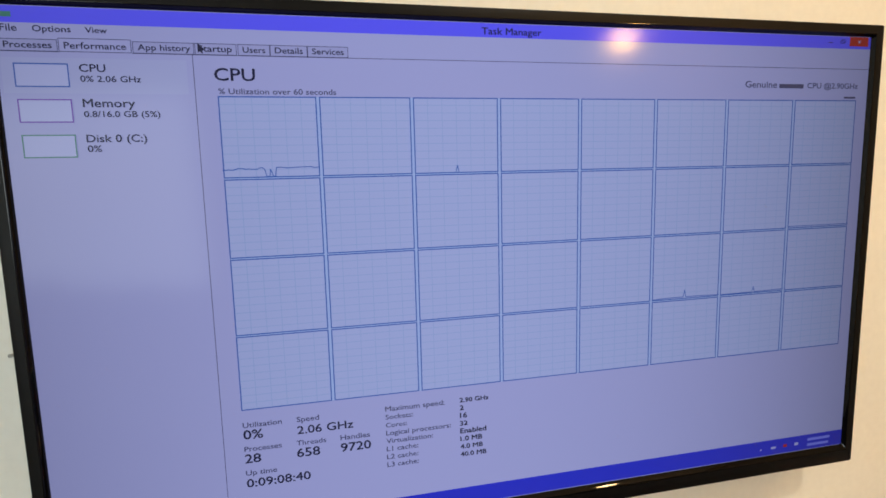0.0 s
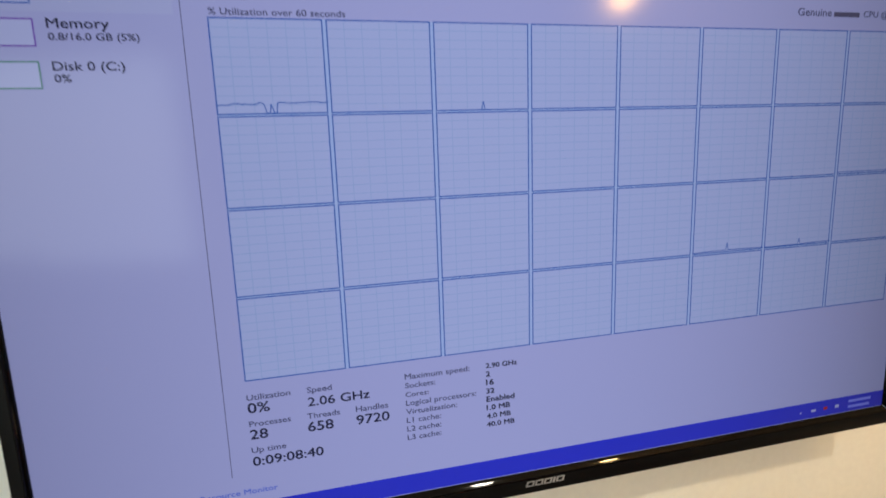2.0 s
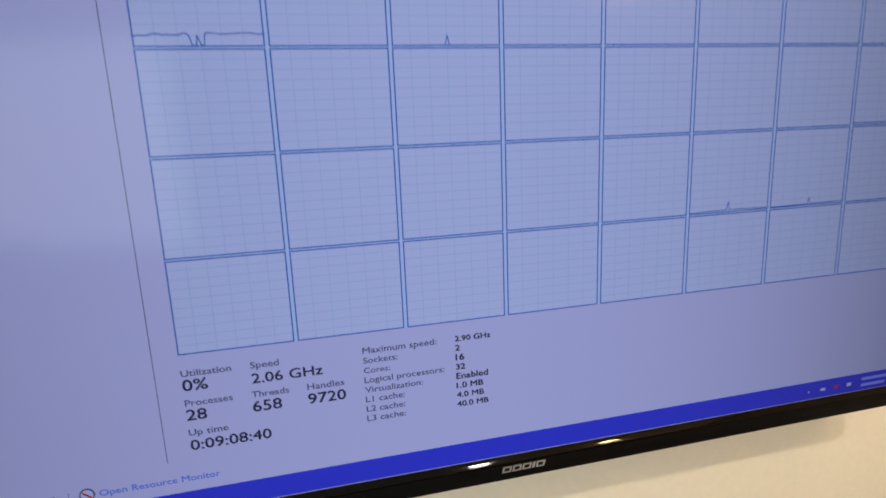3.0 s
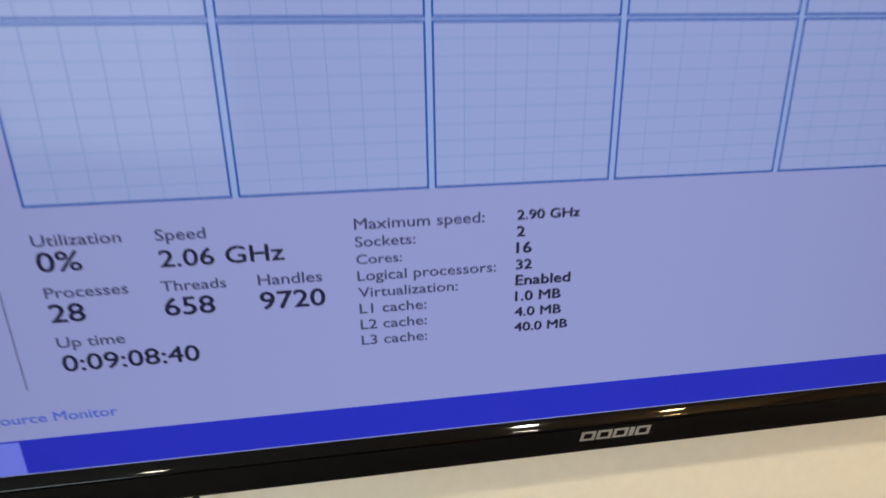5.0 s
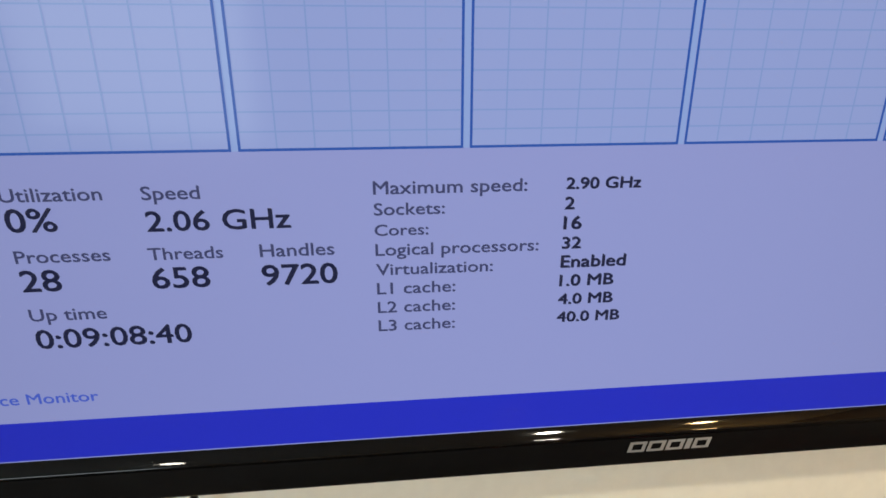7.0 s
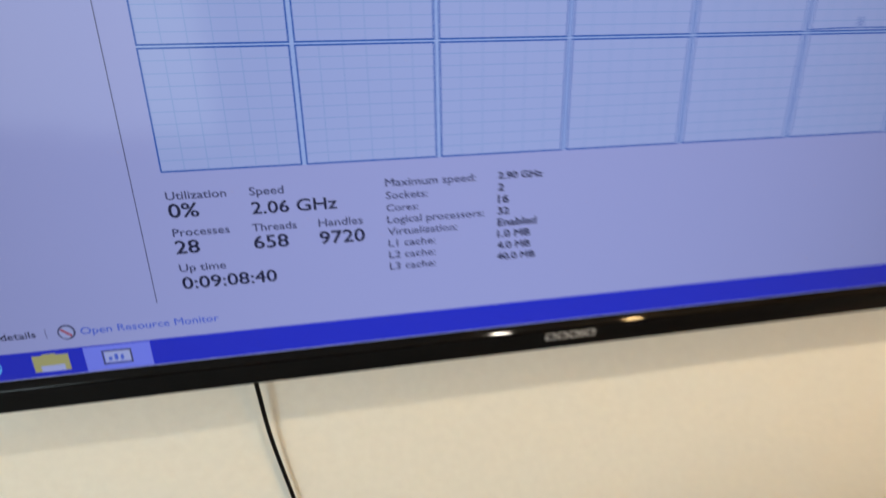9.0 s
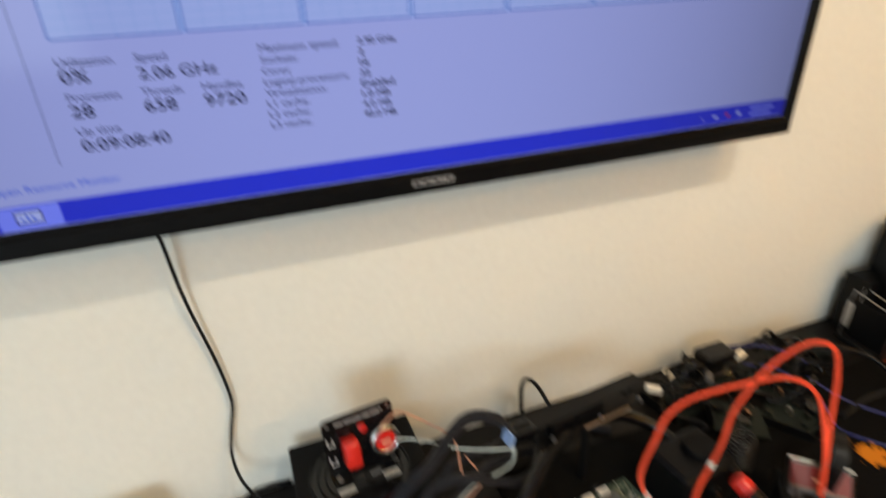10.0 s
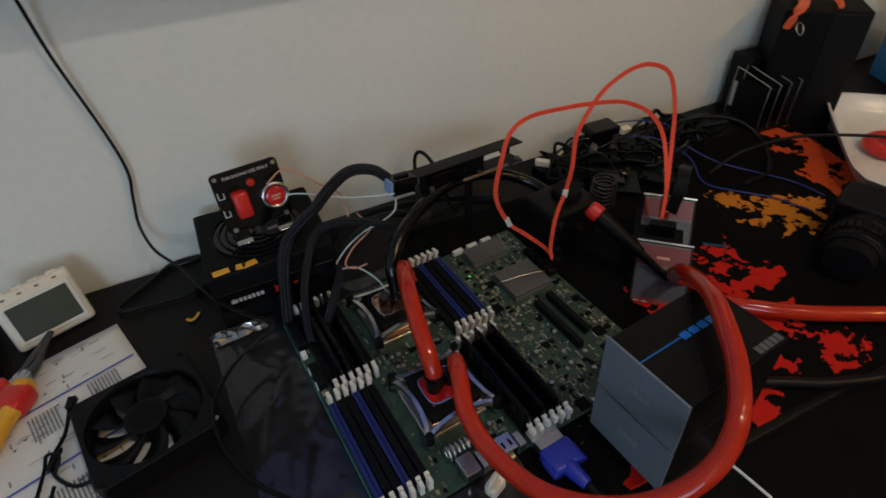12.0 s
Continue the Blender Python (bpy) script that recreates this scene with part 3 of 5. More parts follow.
tagged(part("cable_joiner", box(-0.012, 0.012, -0.006, 0.006, -0.005, 0.005, 0.002, m=pose(0.086, -0.020, 0.7425, 0, 0, 12)), BLACK), "small black in-line cable switch", "cable switch")

# ---- desk clock ----
clk = thing("desk_clock", pose(-0.102, -0.022, DZ + 0.001, 0, 0, 21), "cream digital desk clock with grey display, leaning back", "clock")
T = pose(0, 0.0, 0, -24)
part("case", box(-0.042, 0.052, -0.008, 0.012, 0.0, 0.078, 0.006, 3, T), CREAM, clk, smooth=True)
part("display_surround", box(-0.036, 0.046, -0.0098, -0.0078, 0.008, 0.064, 0.001, 1, T), WHITE, clk)
part("display", box(-0.031, 0.041, -0.0112, -0.0097, 0.013, 0.059, 0.0005, 1, T), LCD, clk, "grey blank liquid crystal display")
for x in (-0.026, -0.007, 0.013, 0.034):
    part("button", box(x - 0.006, x + 0.006, -0.004, 0.007, 0.0765, 0.0800, 0.001, 1, T), CREAM, clk)
    part("button_mark", box(x - 0.0025, x + 0.0025, -0.0082, -0.0079, 0.0695, 0.0720, m=T), GREYP, clk)
part("stand", box(-0.02, 0.02, 0.02, 0.045, 0.0, 0.006, 0.002), CREAM, clk)

# ---- leaflet ----
sheet = thing("instruction_sheet", pose(-0.028, -0.036, DZ + 0.0012, 0, 0, 20), "white printed instruction sheet lying on the desk", "paper")
SW, SH = 0.235, 0.245
random.seed(11)
b = bmesh.new()
N = 16
vs = [[b.verts.new((-SW + SW * i / N, -SH * j / N, 0.0012 + 0.0008 * math.sin(i * 0.7 + j * 0.5))) for i in range(N + 1)] for j in range(N + 1)]
for j in range(N):
    for i in range(N):
        b.faces.new((vs[j][i], vs[j + 1][i], vs[j + 1][i + 1], vs[j][i + 1]))
page = part("page", b, PAPER, sheet, smooth=True)
sol = page.modifiers.new("solid", "SOLIDIFY")
sol.thickness = 0.0004
for y in (-0.072, -0.170, -0.236):
    part("printed_rule", quad_z(-SW + 0.004, -0.004, y - 0.003, y, 0.0026), BLUEINK, sheet)
for k in range(170):
    x, y = random.uniform(-SW + 0.006, -0.02), random.uniform(-SH + 0.01, -0.006)
    if min(abs(y + c) for c in (0.072, 0.170, 0.262)) < 0.007:
        continue
    w, h = random.choice(((0.012, 0.001), (0.007, 0.001), (0.003, 0.003), (0.016, 0.0008), (0.0015, 0.008)))
    part("printed_mark", quad_z(x, x + w, y - h, y, 0.0026), INK, sheet)
for x0, y0, n in ((-0.030, -0.080, 9), (-0.10, -0.085, 8), (-0.175, -0.180, 12), (-0.10, -0.20, 10)):
    for k in range(n):
        part("printed_slot", quad_z(x0 - 0.004 * k, x0 - 0.004 * k + 0.0016, y0 - 0.038, y0, 0.0027), INK, sheet)

# ---- pliers ----
pl = thing("pliers", pose(-0.126, -0.102, DZ + 0.0125, 0, 0, -26), "pliers with red and yellow insulated handles", "pliers")


def grip(s, material, name, off):
    pts = [(0.005 * s, -0.010, 0.004), (0.011 * s, -0.024, 0.006), (0.016 * s, -0.045, 0.007), (0.018 * s, -0.08, 0.006), (0.016 * s, -0.135, 0.004)]
    return part(name, sweep([(x + off, y, z) for x, y, z in pts], 0.0105, 8, 14, ripple=lambda i, n: 1.0 + 0.12 * math.sin(i * 0.55) + (0.25 if i < 7 else 0)), material, pl, smooth=True)


grip(-1, RED, "red_handle", -0.004)
grip(1, YELLOW, "yellow_handle", 0.004)
part("red_guard", box(-0.034, 0.000, -0.044, -0.012, -0.006, 0.018, 0.008, 3), RED, pl, smooth=True)
part("red_guard", box(-0.003, 0.032, -0.050, -0.014, -0.006, 0.019, 0.008, 3), RED, pl, smooth=True)
part("pivot", cyl(0.010, 0.010, 0.012, pose(0, 0.002, -0.004), bevel=0.001), STEEL, pl)
for s in (-1, 1):
    part("jaw", sweep([(0.004 * s, 0.004, 0.002), (0.0055 * s, 0.022, 0.004), (0.003 * s, 0.045, 0.008), (0.0014 * s, 0.068, 0.012)], 0.0055, 6, 8, ripple=lambda i, n: 1.15 - 0.75 * i / n), GUN, pl, smooth=True)

# dark pouch beside the clock
pouch = thing("soft_pouch", pose(-0.20, -0.03, DZ, 0, 0, 12), "soft black pouch with green stitching", "pouch")
part("body", box(-0.055, 0.035, -0.05, 0.045, 0, 0.035, 0.012, 4), MATT, pouch, smooth=True)
# stitching borrows the display's emitting green, so it glows though unlit thread
part("stitching", box(-0.005, 0.012, -0.03, -0.028, 0.0345, 0.0358), SCR_GREEN, pouch)

# ---- case fan ----
fan = thing("case_fan", pose(0.0135, -0.228, DZ + 0.002, 0, 0, 15.5), "black square computer case fan lying on the desk", "fan")
FS, FT = 0.065, 0.025
b = bmesh.new()
n = 40
for z0, z1 in ((0.0, FT),):
    outer, inner = [], []
    for k in range(n):
        a = 2 * math.pi * (k + 0.5) / n
        c, s = math.cos(a), math.sin(a)
        q = FS / max(abs(c), abs(s))
        q = min(q, FS * 1.36)
        outer.append((q * c, q * s))
        inner.append((0.0605 * c, 0.0605 * s))
    rows = []
    for pts, z in ((outer, z0), (outer, z1 - 0.001), ([(x * 0.985, y * 0.985) for x, y in outer], z1), (inner, z1), ([(x * 0.975, y * 0.975) for x, y in inner], z1 - 0.004), ([(x * 0.975, y * 0.975) for x, y in inner], z0)):
        rows.append([b.verts.new((x, y, z)) for x, y in pts])
    for r0, r1 in zip(rows, rows[1:]):
        for k in range(n):
            b.faces.new((r0[k], r0[(k + 1) % n], r1[(k + 1) % n], r1[k]))
bmesh.ops.recalc_face_normals(b, faces=b.faces[:])
part("frame", b, BLACK, fan)
part("hub", cyl(0.0235, 0.023, 0.018, pose(0, 0, 0.005), 32, bevel=0.0015), BLACK, fan, smooth=False)
part("hub_sticker", cyl(0.017, 0.017, 0.0004, pose(0, 0, 0.0231), 32), MATT, fan)
blade_ob = None
for k in range(9):
    if blade_ob is None:
        b = bmesh.new()
        g = []
        for i in range(6):
            r = 0.019 + 0.039 * i / 5
            sw = -0.42 * (i / 5) ** 1.2
            row = []
            for j in range(4):
                a = sw + (0.60 + 0.08 * i / 5) * (j / 3 - 0.5)
                row.append(b.verts.new((r * math.cos(a), r * math.sin(a), 0.008 + 0.013 * j / 3)))
            g.append(row)
        for i in range(5):
            for j in range(3):
                b.faces.new((g[i][j], g[i][j + 1], g[i + 1][j + 1], g[i + 1][j]))
        blade_ob = part("blade", b, BLACK, fan, smooth=True)
        sd = blade_ob.data
        bb = bmesh.new()
        bb.from_mesh(sd)
        bmesh.ops.solidify(bb, geom=bb.faces[:], thickness=0.0014)
        bb.to_mesh(sd)
        bb.free()
    else:
        again(blade_ob, pose(0, 0, 0, 0, 0, 360 / 9 * k), fan)
for k in range(4):
    part("strut", box(0.018, 0.060, -0.002, 0.002, 0.001, 0.004, m=pose(0, 0, 0, 0, 0, 45 + 90 * k)), BLACK, fan)
    part("screw_hole", cyl(0.0028, 0.0028, 0.0006, pose(0.058 * (1, -1, -1, 1)[k], 0.058 * (1, 1, -1, -1)[k], FT + 0.0002), 12), STEEL if k == 3 else MATT, fan)
part("lead", sweep([(-0.064, -0.03, 0.006), (-0.085, -0.02, 0.003), (-0.098, 0.01, 0.004), (-0.085, 0.03, 0.008), (-0.10, 0.012, 0.008), (-0.095, 0.03, 0.004), (-0.078, 0.05, 0.006), (-0.066, 0.075, 0.012)], 0.0022, 6, 8), RUBBER, fan, smooth=True)
part("lead_knot", sweep([(-0.098, 0.005, 0.004), (-0.088, 0.02, 0.010), (-0.098, 0.03, 0.010), (-0.105, 0.015, 0.006), (-0.12, -0.015, 0.003), (-0.135, -0.04, 0.003), (-0.118, -0.045, 0.003), (-0.10, -0.01, 0.006)], 0.0019, 6, 8), RUBBER, fan, smooth=True)
part("plug", box(-0.0045, 0.0045, -0.008, 0.008, -0.004, 0.004, 0.001, 1, pose(-0.062, 0.082, 0.013, 0, 0, -25)), BLACK, fan)

# ---- static bag ----
bag = thing("static_bag", pose(0.085, -0.118, DZ + 0.0005, 0, 0, 6.0), "crumpled grey anti-static bag under the motherboard", "plastic bag")
b = bmesh.new()
NX, NY = 92, 68
BW, BH = 0.46, 0.385
noise.seed_set(3)
top = []
for j in range(NY + 1):
    row = []
    for i in range(NX + 1):
        x, y = BW * i / NX, -BH * j / NY
        q = min(i, NX - i, j, NY - j) / 4
        h = noise.noise((x * 7, y * 5, 0.3)) * 0.3 + (1 - abs(noise.noise((x * 15, y * 9, 5.0)))) ** 12 * 0.40 + (1 - abs(noise.noise((x * 26, y * 14, 9.0)))) ** 22 * 0.30
        cover = (1.0 if x < 0.085 or y < -0.315 else 0.2) + 4.0 * max(0.0, 1 - abs(y + 0.014) / 0.018) * (x < 0.075) * abs(noise.noise((x * 90, y * 60, 2.0)))
        row.append(b.verts.new((x + 0.004 * noise.noise((y * 30, x, 1)), y + 0.004 * noise.noise((x * 30, y, 2)), 0.0012 + max(0.0, 0.0068 * h * min(q, 1) * cover + 0.0012 * min(q, 1)))))
    top.append(row)
for j in range(NY):
    for i in range(NX):
        b.faces.new((top[j][i], top[j + 1][i], top[j + 1][i + 1], top[j][i + 1]))
film_sheet = part("film", b, BAG, bag, smooth=True)
# the opened mouth, folded over in small facets; film brightened to paint in glints
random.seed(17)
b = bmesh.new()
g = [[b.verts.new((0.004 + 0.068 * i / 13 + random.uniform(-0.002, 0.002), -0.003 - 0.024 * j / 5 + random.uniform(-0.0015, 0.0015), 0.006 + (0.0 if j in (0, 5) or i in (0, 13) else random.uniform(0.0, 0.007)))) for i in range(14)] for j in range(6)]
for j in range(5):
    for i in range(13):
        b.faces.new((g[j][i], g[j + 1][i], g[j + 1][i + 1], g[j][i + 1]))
part("folded_mouth", b, HEM, bag, "crumpled folded mouth, film brightened for glints")

# ---- motherboard ----
MBZ = DZ + 0.0075
mb = thing("motherboard", pose(0.177, -0.146, MBZ, 0, 0, 7.0), "green server motherboard with two processor sockets", "motherboard")
MW, MH = 0.352, 0.306
part("circuit_board", box(0, MW, -MH, 0, 0, 0.002, 0.0003, 1), PCB, mb)
part("board_edge", box(-0.0006, 0.0, -MH, 0, 0.0, 0.0021), mat("pale_green_edge", (0.10, 0.30, 0.26), 0.5), mb)
T0 = 0.002
slot_b = part("memory_slot", box(-0.0041, 0.0041, -0.066, 0.066, 0, 0.0095, 0.0006, 1), BLUE, mb)
slot_k = part("memory_slot", box(-0.0038, 0.0038, -0.066, 0.066, 0, 0.0095, 0.0006, 1), BLACK, mb)
groove = part("slot_groove", box(-0.0005, 0.0005, -0.064, 0.064, 0.0095, 0.0098), MATT, mb)
b = box(-0.0025, 0.0025, -0.0030, 0.0030, 0, 0.015)
box(-0.0021, 0.0021, -0.0012, 0.0052, 0.013, 0.0195, bm=b)
box(-0.0023, 0.0023, -0.0058, -0.0022, 0.0165, 0.0215, bm=b)
latch = part("slot_latch", b, WHITE, mb)
first = {}
module = part("memory_module", box(-0.0010, 0.0010, -0.0655, 0.0655, 0.006, 0.034, 0.0003, 1), RIM, mb, "black memory module")
memory_chip = part("memory_chip", box(-0.0008, 0.0008, -0.0055, 0.0055, 0.014, 0.0325, 0.0003, 1), RIM, module)
PT = 0.0094


def bank(u0, v0, blues, modules, n=6):
    for k in range(n):
        x, y = u0 + PT * k, -(v0 + 0.070)
        src = "b" if k in blues else "k"
        ob = slot_b if src == "b" else slot_k
        if src not in first:
            ob.matrix_basis = pose(x, y, T0)
            first[src] = 1
        else:
            again(ob, pose(x, y, T0), mb)
        if k not in modules:
            if "g" not in first:
                groove.matrix_basis = pose(x, y, T0)
                first["g"] = 1
            else:
                again(groove, pose(x, y, T0), mb)
        for s in (-1, 1):
            if "l" not in first:
                latch.matrix_basis = pose(x, y + 0.070, T0)
                first["l"] = 1
            else:
                again(latch, pose(x, y - s * 0.070, T0, 0, 0, 0 if s < 0 else 180), mb)
        if k in modules:
            if "m" not in first:
                mod = module
                mod.matrix_basis = pose(x, y, T0)
            else:
                mod = again(module, pose(x, y, T0), mb)
            for j in range(18):
                place = pose(0.0018 if j % 2 else -0.0018, -0.0545 + 0.0136 * (j // 2), 0)
                if "m" not in first:
                    memory_chip.matrix_basis = place
                    first["m"] = 1
                else:
                    again(memory_chip, place, mod)


bank(0.0065, 0.150, (0, 3), ())
bank(0.0200, 0.000, (), (1, 2, 4))
bank(0.1790, 0.001, (2, 5), ())
bank(0.1680, 0.160, (), (0, 2, 4))

# sockets, heatsinks and slots
for u, v in ((0.124, 0.070), (0.112, 0.212)):
    part("processor_socket", box(u - 0.036, u + 0.036, -v - 0.036, -v + 0.036, T0, T0 + 0.006, 0.001, 1), STEEL, mb)


def heatsink(u0, u1, v0, v1, h):
    hs = part("heatsink", box(u0, u1, -v1, -v0, T0, T0 + 0.004), ALU, mb, "grey finned chipset heatsink")
    nf = int((v1 - v0) / 0.0032)
    fin = None
    for k in range(nf):
        y = -v1 + (v1 - v0) * (k + 0.5) / nf
        if fin is None:
            fin = part("fin", box(u0, u1, -0.0009, 0.0009, 0, h), ALU, hs)
            fin.matrix_basis = pose(0, y, T0 + 0.004)
        else:
            again(fin, pose(0, y, T0 + 0.004), hs)


heatsink(0.262, 0.318, 0.016, 0.048, 0.0075)
heatsink(0.272, 0.330, 0.078, 0.132, 0.0065)
part("heatsink_clip", sweep([(0.270, -0.10, 0.0135), (0.30, -0.106, 0.0150), (0.334, -0.112, 0.0120)], 0.0012, 6, 6), STEEL, mb, smooth=True)
for u, v0, v1, m in ((0.291, 0.150, 0.236, BLACK), (0.313, 0.146, 0.222, BLACK)):
    part("expansion_slot", box(u - 0.004, u + 0.004, -v1, -v0, T0, T0 + 0.011, 0.0006, 1), m, mb)
for k in range(6):
    part("sata_port", box(0.338, 0.350, -0.066 - 0.0105 * k, -0.058 - 0.0105 * k, T0, T0 + 0.010, 0.0008, 1), BLACK, mb)
# connectors along the front and the back edge
part("network_port", box(0.086, 0.103, -MH - 0.001, -MH + 0.022, T0, T0 + 0.0135, 0.0006, 1), STEEL, mb)
part("network_port", box(0.106, 0.121, -MH - 0.001, -MH + 0.018, T0, T0 + 0.0135, 0.0006, 1), STEEL, mb)
port = part("usb_port", box(0.128, 0.146, -MH - 0.002, -MH + 0.018, T0, T0 + 0.017, 0.0006, 1), CHROME, mb)
for k in (-1, 1):
    part("port_spring", box(0.137 + 0.004 * k - 0.0012, 0.137 + 0.004 * k + 0.0012, -MH + 0.003, -MH + 0.010, T0 + 0.0170, T0 + 0.0174), BLACK, port)
part("usb_port", box(0.148, 0.156, -MH - 0.002, -MH + 0.014, T0, T0 + 0.015, 0.0006, 1), STEEL, mb)
part("video_port", box(0.162, 0.193, -MH - 0.004, -MH + 0.010, T0, T0 + 0.012, 0.001, 1), STEEL, mb)
part("power_socket", box(0.002, 0.014, -0.058, -0.004, T0, T0 + 0.012, 0.0008, 1), BLACK, mb)
part("power_socket", box(0.002, 0.013, -0.125, -0.090, T0, T0 + 0.012, 0.0008, 1), BLACK, mb)
for v in (0.064, 0.092, 0.116):
    part("fan_header", box(0.001, 0.008, -v - 0.008, -v, T0, T0 + 0.009, 0.0006, 1), WHITE, mb)
for k in range(3):
    part("header", box(0.252 + 0.024 * k, 0.268 + 0.024 * k, -0.010, -0.003, T0, T0 + 0.007, 0.0006, 1), WHITE, mb)
part("status_led", box(0.246, 0.249, -0.060, -0.056, T0, T0 + 0.002), LED, mb, "lit green light")
part("status_led", box(0.141, 0.144, -0.020, -0.016, T0, T0 + 0.002), LED, mb, "lit green light")
coil = None
for k in range(9):
    m = pose(0.084 + 0.0054 * k, -0.2735, T0 + 0.0085, 0, 90, 0)
    if coil is None:
        coil = part("choke", torus(0.0072, 0.0018, seg=16, ring=6), STEEL, mb, smooth=True)
        coil.matrix_basis = m
    else:
        again(coil, m, mb)
# small components: cans one by one, chips one by one, the rest as fine clutter
random.seed(21)
TAKEN = [(0.0, 0.066, 0.145, 0.295), (0.012, 0.078, 0.0, 0.147), (0.172, 0.235, 0.0, 0.147), (0.160, 0.222, 0.155, 0.306), (0.080, 0.165, 0.025, 0.118), (0.068, 0.156, 0.166, 0.262),
         (0.258, 0.322, 0.012, 0.052), (0.268, 0.334, 0.074, 0.136), (0.285, 0.319, 0.145, 0.240), (0.335, 0.352, 0.05, 0.125), (0.08, 0.20, 0.280, 0.306), (0.068, 0.126, 0.278, 0.302)]


def free(u, v, r):
    return r < u < MW - r and r < v < MH - r and not any(a - r < u < c + r and b_ - r < v < d + r for a, c, b_, d in TAKEN)


can = part("capacitor", cyl(0.0028, 0.0028, 0.0080, bevel=0.0005, seg=14), STEEL, mb)
placed = 0
for k in range(900):
    u, v = random.uniform(0, MW), random.uniform(0, MH)
    if placed < 30 and free(u, v, 0.004):
        TAKEN.append((u - 0.003, u + 0.003, v - 0.003, v + 0.003))
        if placed == 0:
            can.matrix_basis = pose(u, -v, T0)
        else:
            again(can, pose(u, -v, T0) @ Matrix.Diagonal((1, 1, random.choice((0.7, 1.0, 1.1)), 1)), mb)
        placed += 1
chip = part("chip", box(-0.006, 0.006, -0.006, 0.006, 0, 0.0018, 0.0002, 1), MATT, mb)
placed = 0
for k in range(900):
    u, v = random.uniform(0, MW), random.uniform(0, MH)
    s = random.choice((0.5, 0.6, 0.8, 1.2))
    if placed < 42 and free(u, v, 0.006 * s):
        TAKEN.append((u - 0.005 * s, u + 0.005 * s, v - 0.005 * s, v + 0.005 * s))
        if placed == 0:
            chip.matrix_basis = pose(u, -v, T0)
        else:
            again(chip, pose(u, -v, T0) @ Matrix.Diagonal((s, s * random.choice((1, 0.7)), 1, 1)), mb)
        placed += 1
for nm, m, cnt, seed in (("component_clutter", mat("pale_component", (0.30, 0.27, 0.17), 0.5), 800, 5), ("component_clutter", mat("tan_component", (0.13, 0.15, 0.11), 0.5), 900, 6), ("component_clutter", BLACK, 500, 7), ("silkscreen_print", WHITE, 420, 8)):
    random.seed(seed)
    verts, faces = [], []
    while cnt > 0:
        u, v = random.uniform(0.004, MW - 0.004), random.uniform(0.004, MH - 0.004)
        cnt -= 1
        if any(a < u < c and b_ < v < d for a, c, b_, d in TAKEN[:12]):
            continue
        w, h, t = random.choice(((0.0035, 0.0003, 0.0002), (0.0003, 0.0045, 0.0002), (0.0012, 0.0006, 0.0002))) if seed == 8 else random.choice(((0.0008, 0.0015, 0.001), (0.0015, 0.0008, 0.001), (0.0018, 0.0022, 0.0016), (0.001, 0.003, 0.0012)))
        i0 = len(verts)
        verts += [(u + dx * w, -v + dy * h, T0 + dz) for dz in (0, t) for dx, dy in ((-1, -1), (1, -1), (1, 1), (-1, 1))]
        faces += [(i0 + 4, i0 + 5, i0 + 6, i0 + 7), (i0, i0 + 1, i0 + 5, i0 + 4), (i0 + 1, i0 + 2, i0 + 6, i0 + 5), (i0 + 2, i0 + 3, i0 + 7, i0 + 6), (i0 + 3, i0, i0 + 4, i0 + 7)]
    me = bpy.data.meshes.new(nm)
    me.from_pydata(verts, [], faces)
    me.materials.append(m)
    o = new(nm, me)
    o.parent = mb
    tagged(o, kind="stuff")


